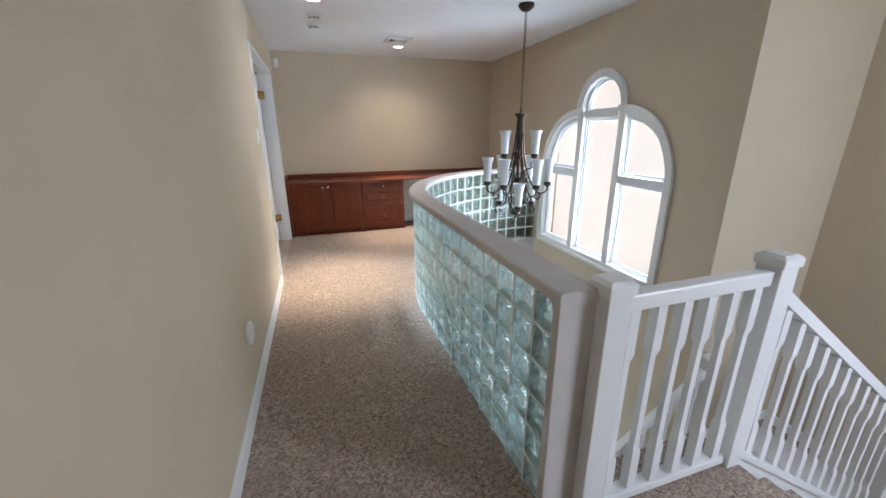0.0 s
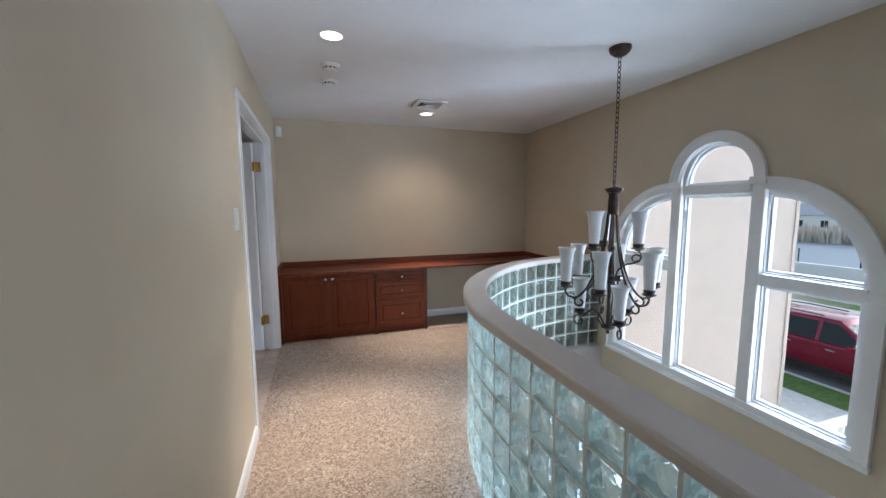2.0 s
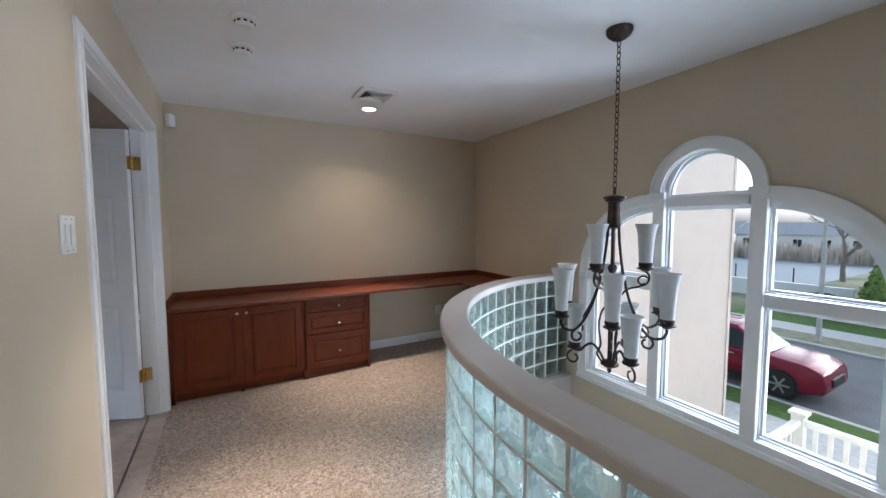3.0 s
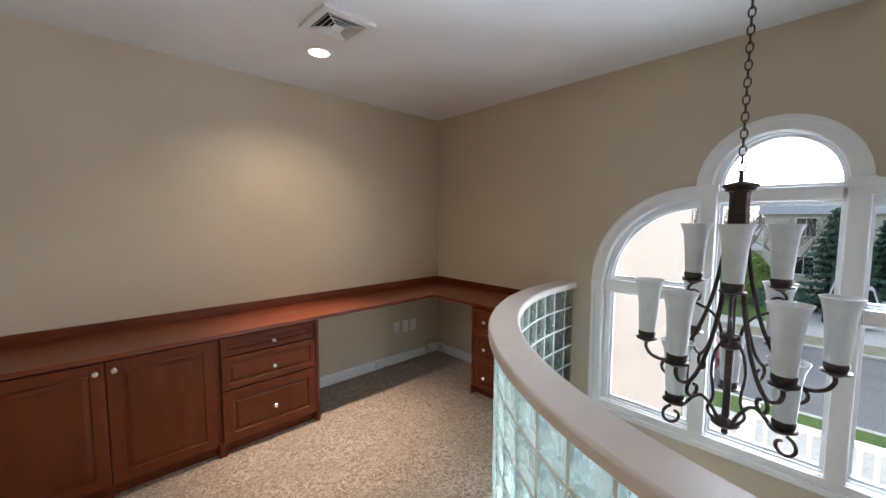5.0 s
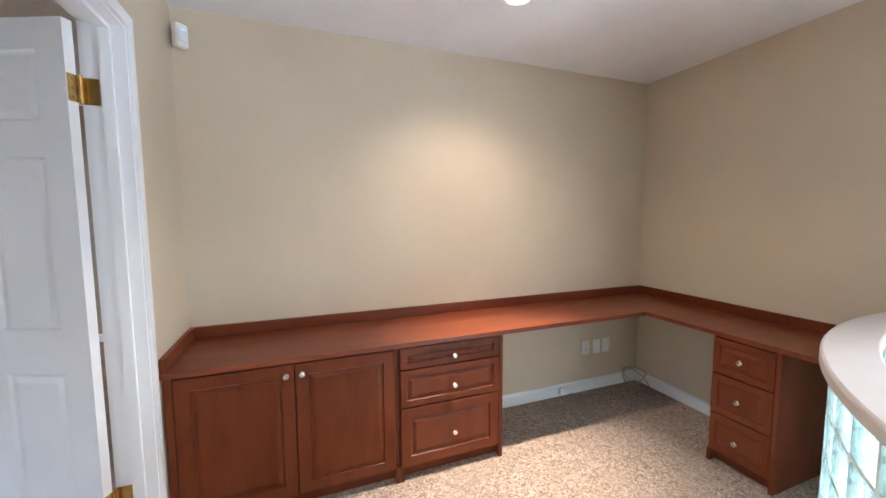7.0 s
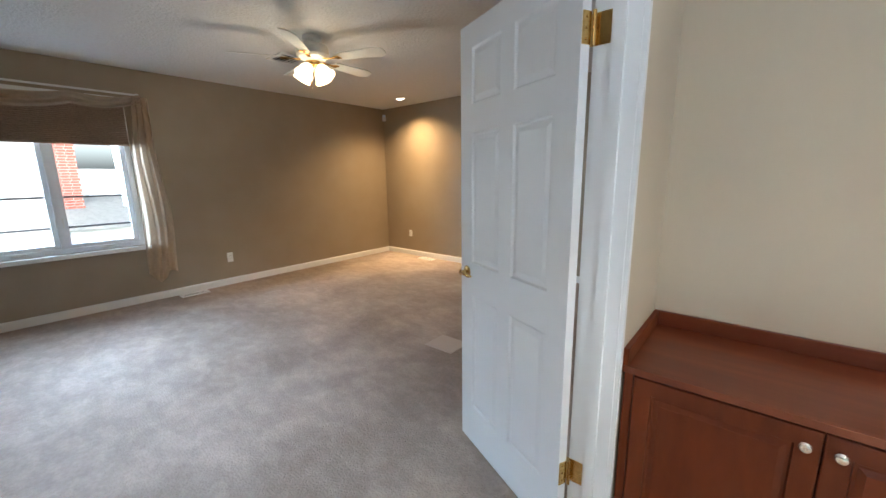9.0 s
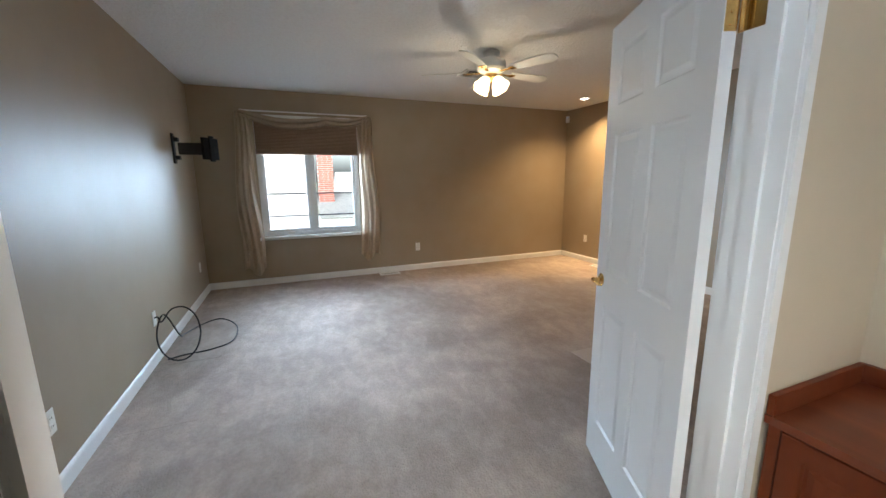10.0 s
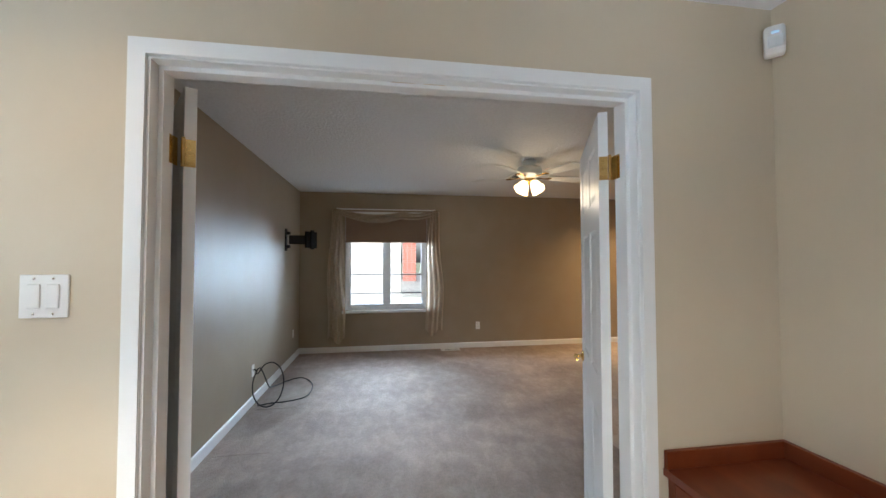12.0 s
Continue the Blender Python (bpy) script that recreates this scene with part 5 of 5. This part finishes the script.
def reeds(x0, x1, y0, y1, z, n, seed):
    rnd = random.Random(seed)
    verts, faces = [], []
    for i in range(n):
        x, y = rnd.uniform(x0, x1), rnd.uniform(y0, y1)
        h, w, a = rnd.uniform(1.2, 2.6), rnd.uniform(0.10, 0.3), rnd.uniform(0, 3.1)
        dx, dy = w * math.cos(a), w * math.sin(a)
        k = len(verts)
        verts += [(x - dx, y - dy, z), (x + dx, y + dy, z), (x + rnd.uniform(-0.3, 0.3), y + rnd.uniform(-0.3, 0.3), z + h)]
        faces.append((k, k + 1, k + 2))
    me = bpy.data.meshes.new("reeds")
    me.from_pydata(verts, [], faces)
    me.materials.append(REED)
    return tagged(new("reeds", me), "band of dry tan reeds on the far bank", "reeds", kind="stuff")


reeds(62, 67, 12, 95, G - 0.1, 5000, 3)

# projecting wing of the house
wing = thing("house_wing", pose(4.7, 5.8, G), "pale stucco wing of the house beside the window", "house")
part("wall", boxes((-1.35, 1.2, -0.22, 2.5, 0.0, 7.0)), STUCCO, wing, "pale pinkish stucco wall")
part("roof", boxes((-1.35, 1.55, -0.5, 2.5, 7.0, 7.15)), SHINGLE, wing)
part("corner_trim", boxes((1.15, 1.21, -0.23, -0.16, 0.0, 6.99)), STUCCO, wing)
far_single("eaves", boxes((3.4, 4.0, -2, 5.55, 2.75, 2.9)), PORCH, "white eaves over the window", "eaves", "structure")

# porch railing in front of the window
porch = thing("porch_deck", pose(5.0, 3.6, G), "raised white porch deck with steps below the window", "porch", kind="structure")
part("deck", boxes((-1.6, 1.3, -1.9, 1.45, 0.95, 1.10)), PORCH, porch)
part("skirt", boxes((1.2, 1.25, -1.9, 1.45, 0.0, 0.95), (-1.6, 1.2, 1.36, 1.4, 0.0, 0.95)), PORCH, porch)


def porch_rail(x0, y0, x1, y1, label):
    ln = math.hypot(x1 - x0, y1 - y0)
    pr = thing("porch_railing", pose(x0, y0, -1.84 + 0.0, 0, 0, math.degrees(math.atan2(y1 - y0, x1 - x0))), label, "railing", group="porch railing")
    zb = -0.46
    part("top_rail", boxes((0.06, ln - 0.06, -0.04, 0.04, 0.86, 0.93), bevel=0.01), PORCH, pr)
    part("bottom_rail", boxes((0.06, ln - 0.06, -0.025, 0.025, 0.08, 0.14), bevel=0.006), PORCH, pr)
    me = mesh("picket", boxes((-0.02, 0.02, -0.02, 0.02, 0.14, 0.86)), PORCH)
    for i in range(int((ln - 0.2) / 0.125)):
        ob = new("picket", me)
        ob.parent = pr
        ob.location = (0.15 + i * 0.125, 0, 0)
    if x0 != x1:
        return
    bm = boxes((-0.06, 0.06, -0.06, 0.06, zb, 0.98), bevel=0.006)
    box(bm, -0.085, 0.085, -0.085, 0.085, 0.98, 1.02, bevel=0.01)
    part("post", bm, PORCH, pr, "white post with a square cap")


porch_rail(6.2, 4.94, 6.2, 1.8, "white picket railing along the porch front")
porch_rail(6.2, 4.94, 4.4, 4.94, "white picket railing at the porch end")


# ---------------------------------------------------------------- cars
def car(x, y, turn, paint, label):
    c = thing("car", pose(x, y, G - 0.045, 0, 0, turn), label, "car")
    side = [(-2.35, 0.42), (-2.38, 0.75), (-2.34, 1.06), (1.1, 1.10), (1.95, 1.04), (2.30, 0.90), (2.36, 0.6), (2.33, 0.36), (1.9, 0.26), (-2.0, 0.26)]
    bm = plate(side, [], 1.80, lambda u, v, w: (u, w - 0.90, v))
    bmesh.ops.dissolve_limit(bm, angle_limit=0.01, verts=bm.verts[:], edges=bm.edges[:])
    bmesh.ops.bevel(bm, geom=bm.edges[:], offset=0.07, segments=3, affect="EDGES", profile=0.5)
    body = part("body", bm, paint, c, smooth=True)
    bm = bmesh.new()
    lo = [bm.verts.new(p) for p in ((-2.28, -0.84, 1.02), (1.15, -0.84, 1.04), (1.15, 0.84, 1.04), (-2.28, 0.84, 1.02))]
    hi = [bm.verts.new(p) for p in ((-1.95, -0.64, 1.68), (0.28, -0.66, 1.74), (0.28, 0.66, 1.74), (-1.95, 0.64, 1.68))]
    for i in range(4):
        bm.faces.new((lo[i], lo[(i + 1) % 4], hi[(i + 1) % 4], hi[i]))
    bm.faces.new(hi)
    bm.faces.new(lo[::-1])
    bmesh.ops.bevel(bm, geom=bm.edges[:], offset=0.05, segments=2, affect="EDGES", profile=0.5)
    part("cabin", bm, paint, c, smooth=True)

    def quad(a, b, d, e, name):
        bm = bmesh.new()
        bm.faces.new([bm.verts.new(p) for p in (a, b, d, e)])
        bmesh.ops.solidify(bm, geom=bm.faces[:], thickness=0.01)
        part(name, bm, TINT, c, "dark tinted glass")
    for s in (-1, 1):
        quad((-2.0, s * 0.845, 1.10), (-1.15, s * 0.85, 1.10), (-1.15, s * 0.685, 1.60), (-1.82, s * 0.685, 1.58), "side_window")
        quad((-1.05, s * 0.85, 1.10), (-0.15, s * 0.85, 1.10), (-0.15, s * 0.69, 1.62), (-1.05, s * 0.685, 1.61), "side_window")
        quad((-0.05, s * 0.85, 1.10), (0.95, s * 0.85, 1.11), (0.30, s * 0.70, 1.63), (-0.05, s * 0.69, 1.63), "side_window")
        part("mirror", shifted(boxes((-0.08, 0.08, -0.10, 0.10, -0.06, 0.06), bevel=0.03), Vector((0.72, s * 1.0, 1.14))), paint, c)
        part("headlight", shifted(boxes((-0.16, 0.08, -0.16, 0.16, -0.08, 0.08), bevel=0.04), Vector((2.20, s * 0.66, 0.74))), FROST, c, "clear headlight")
        part("sill", boxes((-1.3, 1.2, s * 0.90 - 0.02, s * 0.90 + 0.02, 0.28, 0.40), bevel=0.01), BLACK, c, "black sill trim")
        part("roof_bar", tube(bmesh.new(), [(-1.8, s * 0.58, 1.74), (-1.0, s * 0.6, 1.78), (-0.1, s * 0.58, 1.77)], 0.018, 6), BLACK, c)
        for k in (-0.75, 0.25):
            part("door_handle", boxes((k - 0.1, k + 0.1, s * 0.91 - 0.015, s * 0.91 + 0.015, 0.90, 0.93), bevel=0.005), ALLOY, c)
    quad((1.10, -0.74, 1.13), (1.10, 0.74, 1.13), (0.36, 0.61, 1.67), (0.36, -0.61, 1.67), "windscreen")
    quad((-2.22, -0.72, 1.12), (-2.22, 0.72, 1.12), (-2.0, 0.58, 1.62), (-2.0, -0.58, 1.62), "rear_window")
    part("grille", boxes((2.30, 2.385, -0.42, 0.42, 0.50, 0.72), bevel=0.01), BLACK, c)
    for wx in (-1.42, 1.42):
        for s in (-1, 1):
            turn_m = Matrix.Rotation(radians(-90 * s), 3, "X")
            at = (wx, s * 0.72, 0.36)
            part("wheel_arch", lathe(bmesh.new(), [(0.02, 0.0), (0.42, 0.0), (0.43, 0.19), (0.40, 0.195), (0.02, 0.10)], 24, at, turn_m), BLACK, c, smooth=True)
            wh = part("wheel", lathe(bmesh.new(), [(0.02, 0.02), (0.34, 0.02), (0.36, 0.06), (0.36, 0.19), (0.34, 0.215), (0.25, 0.22), (0.24, 0.20), (0.02, 0.19)], 28, at, turn_m), RUBBER, c, smooth=True)
            for k in range(6):
                bm = boxes((0.03, 0.24, -0.025, 0.025, 0.192, 0.215), bevel=0.005)
                bmesh.ops.rotate(bm, verts=bm.verts[:], matrix=turn_m @ Matrix.Rotation(radians(60 * k), 3, "Z"))
                part("spoke", shifted(bm, Vector(at)), ALLOY, wh)
            part("hub_cap", lathe(bmesh.new(), [(0.06, 0.19), (0.055, 0.222), (0.01, 0.225)], 14, at, turn_m), ALLOY, wh, smooth=True)


RED = material("dark red car paint", (0.19, 0.010, 0.032), 0.22, 0.2, grain=(30, (0.16, 0.009, 0.027), 0.4, 0.7))
WHITE_CAR = material("silver white car paint", (0.62, 0.63, 0.64), 0.25, 0.2, grain=(30, (0.58, 0.59, 0.6), 0.4, 0.7))
car(14.45, 8.9, -90, RED, "dark red sport utility vehicle parked at the kerb")
car(27.0, 3.6, 180, WHITE_CAR, "silver car parked on the driveway across the street")


# ---------------------------------------------------------------- trees
def leaf_cloud(name, parent, n, place, size, mat, seed):
    rnd = random.Random(seed)
    verts, faces = [], []
    for i in range(n):
        p, out = place(rnd)
        s = size * rnd.uniform(0.6, 1.4)
        a = Vector((rnd.gauss(0, 1), rnd.gauss(0, 1), rnd.gauss(0, 1))).normalized()
        b = a.cross(out if out.length > 0.01 else Vector((0, 0, 1))).normalized()
        k = len(verts)
        verts += [tuple(p + a * s), tuple(p + b * s * 0.6), tuple(p - a * s), tuple(p - b * s * 0.6)]
        faces.append((k, k + 1, k + 2, k + 3))
    me = bpy.data.meshes.new(name)
    me.from_pydata(verts, [], faces)
    me.materials.append(mat)
    ob = new(name, me)
    ob.parent = parent
    return ob


def trunk(parent, h, r):
    part("trunk", tube(bmesh.new(), [(0, 0, -0.1), (0.02, 0.01, h * 0.4), (0, 0.03, h)], [r, r * 0.7, r * 0.2], 10), BARK, parent, smooth=True)


def cypress(x, y, h, w, mat, label, seed, n=7000):
    t = thing("tree", pose(x, y, G), label, "tree")
    trunk(t, h * 0.8, w * 0.08)

    def place(rnd):
        v = rnd.uniform(0.03, 1)
        prof = math.sqrt(max(0.0, 1 - max(0.0, (v - 0.35) / 0.65) ** 2.2)) * (0.82 + 0.18 * min(1, v / 0.2))
        a = rnd.uniform(0, 2 * math.pi)
        r = w / 2 * prof * (0.80 + 0.20 * rnd.random() + 0.10 * math.sin(3 * a + 9 * v))
        return Vector((r * math.cos(a), r * math.sin(a), h * v)), Vector((math.cos(a), math.sin(a), 0.3))
    leaf_cloud("crown", t, n, place, 0.10, mat, seed)


def spruce(x, y, h, w, label, seed):
    t = thing("tree", pose(x, y, G), label, "tree")
    trunk(t, h * 0.95, 0.14)
    rr = random.Random(seed)
    limbs = bmesh.new()
    tips = []
    for i in range(90):
        v = 0.06 + 0.92 * i / 90
        a = i * 2.4
        ln = (1 - v) ** 0.85 * w / 2 * rr.uniform(0.75, 1.1) + 0.1
        tips.append((v, a, ln))
        z = h * v
        tube(limbs, [(0, 0, z), (ln * 0.6 * math.cos(a), ln * 0.6 * math.sin(a), z - ln * 0.08), (ln * math.cos(a), ln * math.sin(a), z - ln * 0.02)], [0.03, 0.02, 0.008], 5)
    part("limbs", limbs, BARK, t)

    def place(rnd):
        v, a, ln = rnd.choice(tips)
        q = math.sqrt(rnd.random()) * ln
        spread = 0.10 + 0.12 * q
        return Vector((q * math.cos(a) + rnd.gauss(0, spread), q * math.sin(a) + rnd.gauss(0, spread), h * v - q * 0.08 - abs(rnd.gauss(0, 0.08)))), Vector((0, 0, 1))
    leaf_cloud("crown", t, 9000, place, 0.11, LEAF_B, seed)


def bare_tree(x, y, h, label, seed):
    t = thing("tree", pose(x, y, G), label, "tree")
    rnd = random.Random(seed)
    bm = bmesh.new()
    twigs = bmesh.new()

    def grow(p, d, ln, r, depth):
        q = p + d * ln
        tube(bm if depth < 2 else twigs, [p, p + d * ln * 0.5 + Vector((rnd.gauss(0, 0.04), rnd.gauss(0, 0.04), 0)) * ln, q], [r, r * 0.85, r * 0.68], 6 if depth < 2 else 4)
        if depth >= 6:
            return
        for k in range(rnd.choice((2, 3, 3)) if depth else 4):
            nd = (d + Vector((rnd.gauss(0, 0.45), rnd.gauss(0, 0.45), rnd.uniform(-0.1, 0.35)))).normalized()
            grow(q, nd, ln * rnd.uniform(0.62, 0.85), r * 0.62, depth + 1)
    grow(Vector((0, 0, -0.1)), Vector((0, 0, 1)), h * 0.26, h * 0.024, 0)
    part("trunk", bm, BARK, t)
    part("twigs", twigs, BARK, t, "fine leafless twigs")


cypress(29.0, 8.0, 3.0, 2.5, LEAF_Y, "rounded yellow-green cypress across the street", 11)
spruce(29.5, 4.1, 5.6, 3.6, "blue-green spruce tree across the street", 12)
spruce(31.0, 2.2, 5.0, 3.4, "smaller spruce tree by the driveway", 19)
bare_tree(31.5, 6.9, 6.2, "leafless tree with pale branches behind the cypress", 13)
bare_tree(44.0, 13.5, 8.0, "leafless tree by the water", 14)
bare_tree(47.0, 10.0, 9.0, "tall leafless tree behind the houses", 15)
for i, (x, y, h, w) in enumerate(((28.5, 10.6, 0.9, 2.0), (28.2, 6.6, 1.0, 1.8), (27.8, 5.5, 0.9, 1.5), (26.5, 9.5, 0.7, 1.4))):
    cypress(x, y, h, w, LEAF_B, "low round evergreen shrub across the street", 30 + i, 1500)
pole = thing("street_lamp", pose(21.0, 8.7, G), "tall pale street lamp post across the street", "street lamp")
part("pole", tube(bmesh.new(), [(0, 0, 0), (0, 0, 7.5)], [0.09, 0.06], 10), CONC, pole, smooth=True)
part("arm", tube(bmesh.new(), [(0, 0, 7.4), (-0.8, 0, 7.8), (-1.8, 0, 7.8)], 0.04, 8), CONC, pole, smooth=True)
part("lamp_head", boxes((-2.3, -1.7, -0.15, 0.15, 7.72, 7.86), bevel=0.03), CONC, pole)


# ---------------------------------------------------------------- houses
def house(x, y, turn, w, d, h, wall, roofmat, label, rows_w=1, gable=2.2):
    hs_ = thing("house", pose(x, y, G, 0, 0, turn), label, "house")
    part("wall", boxes((-w / 2, w / 2, -d / 2, d / 2, 0, h)), wall, hs_)
    bm = bmesh.new()
    o = 0.4
    a = [bm.verts.new(p) for p in ((-w / 2 - o, -d / 2 - o, h), (w / 2 + o, -d / 2 - o, h), (w / 2 + o, 0, h + gable), (-w / 2 - o, 0, h + gable), (w / 2 + o, d / 2 + o, h), (-w / 2 - o, d / 2 + o, h))]
    for q in ((0, 1, 2, 3), (3, 2, 4, 5), (0, 3, 5), (1, 4, 2), (0, 5, 4, 1)):
        bm.faces.new([a[i] for i in q])
    part("roof", bm, roofmat, hs_)
    for r in range(rows_w):
        z = 1.0 + r * 2.7
        n = max(2, int(w / 3.2))
        for i in range(n):
            u = -w / 2 + w * (i + 0.5) / n
            win = part("window", boxes((u - 0.5, u + 0.5, -d / 2 - 0.03, -d / 2 + 0.01, z, z + 1.2)), TINT, hs_, "dark window")
            part("frame", plate(rect(u - 0.58, u + 0.58, z - 0.08, z + 1.28), [rect(u - 0.5, u - 0.02, z, z + 1.2), rect(u + 0.02, u + 0.5, z, z + 1.2)], 0.06, lambda p, q, s: (p, -d / 2 - 0.05 + s, q)), PORCH, win)


house(80, 26, -90, 16, 9, 2.9, SIDING, SHINGLE, "white house with grey roof beyond the water", 1, 1.9)
house(86, 44, -90, 14, 9, 3.1, SIDING, SHINGLE, "pale low house beyond the water", 1, 2.0)
house(82, 10, -90, 12, 9, 2.8, SIDING, SHINGLE, "small white house beyond the reeds", 1, 1.8)
house(41, 3.5, -90, 9, 8, 5.2, material("cream siding", (0.62, 0.58, 0.50), 0.7, grain=(3, (0.56, 0.52, 0.45), 0.4, 0.7)), SHINGLE, "cream two-storey house across the street", 2)
house(38, -5.5, -90, 9, 9, 4.6, SIDING, material("blue-grey shingle", (0.12, 0.17, 0.24), 0.8, grain=(6, (0.09, 0.13, 0.19), 0.4, 0.7)), "white house with blue-grey roof across the street", 2)

# ---------------------------------------------------------------- outside the bedroom
BRICK = material("red chimney brick", (0.42, 0.13, 0.09), 0.85, grain=(14, (0.32, 0.09, 0.06), 0.4, 0.7), rand=0.35)
PALE = material("pale weathered shingle", (0.62, 0.60, 0.57), 0.85, grain=(9, (0.52, 0.50, 0.48), 0.4, 0.7))
nb = thing("neighbour_house", pose(-14, 3.0, -3.05), "neighbouring house with pale shingled wall and red brick chimney", "house")
part("wall", boxes((-4, -0.02, -8, 3.45, -0.5, 6.6)), PALE, nb)
bm = bmesh.new()
for i in range(44):
    z = i * 0.15
    box(bm, -0.02, 0.012, -8, 3.45, z, z + 0.135)
part("siding", bm, PALE, nb, "rows of pale shingles")
bm = bmesh.new()
vs = [bm.verts.new(p) for p in ((1.2, 3.44, 3.2), (1.2, 5.1, 3.2), (-0.8, 5.1, 4.0), (-0.8, 3.44, 4.0))]
bm.faces.new(vs)
bmesh.ops.solidify(bm, geom=bm.faces[:], thickness=0.1)
part("lower_roof", bm, PALE, nb, "low pale roof")
part("lower_wall", boxes((-0.8, 1.0, 3.46, 5.0, -0.5, 3.18)), SIDING, nb)
chim = part("chimney", boxes((-0.55, -0.02, 3.52, 4.06, 3.6, 7.4)), material("chimney mortar", (0.45, 0.42, 0.39), 0.9, grain=(20, (0.36, 0.34, 0.31), 0.4, 0.7)), nb, "red brick chimney")
brick_me = mesh("brick", boxes((-0.01, 0.012, -0.083, 0.083, -0.031, 0.031)), BRICK)
for r in range(44):
    for k in range(3):
        ob = new("brick", brick_me)
        ob.parent = chim
        ob.location = (-0.02, 3.617 + k * 0.178 + (0.02 if r % 2 else -0.012), 3.65 + r * 0.075)
house(-46, 17, 90, 12, 9, 3.2, SIDING, PALE, "white house with a grey gable roof far behind", 1, 2.6)
far_single("lawn", boxes((-44, -20, 8, 30, G - 0.05, G + 0.01)), GRASS, "green lawn behind the neighbouring house", "lawn", "structure")

# ---------------------------------------------------------------- glass blocks
bm = bmesh.new()
hw, hh = pitch / 2 - 0.0068, PITCH / 2 - 0.0058
box(bm, -hw, hw, -0.044, 0.044, -hh, hh, bevel=0.006)
bm.normal_update()
for side in (-1, 1):
    face = max(bm.faces, key=lambda q: q.normal.y * side * q.calc_area())
    for thick, deep in ((0.006, 0.0), (0.004, -0.004), (0.004, 0.0), (0.006, 0.003)):
        bmesh.ops.inset_region(bm, faces=[face], thickness=thick, depth=deep, use_even_offset=True)
block_me = mesh("glass_block", bm, BLOCK, True)
for c in range(cols_n):
    x, y, h = along((c + 0.5) * pitch)
    for r in range(rows_n):
        ob = new("glass_block", block_me)
        ob.parent = block_wall
        ob.matrix_local = pose(x + OFF.x, y + OFF.y, (r + 0.5) * PITCH, 0, 0, h)
        ob.visible_shadow = False
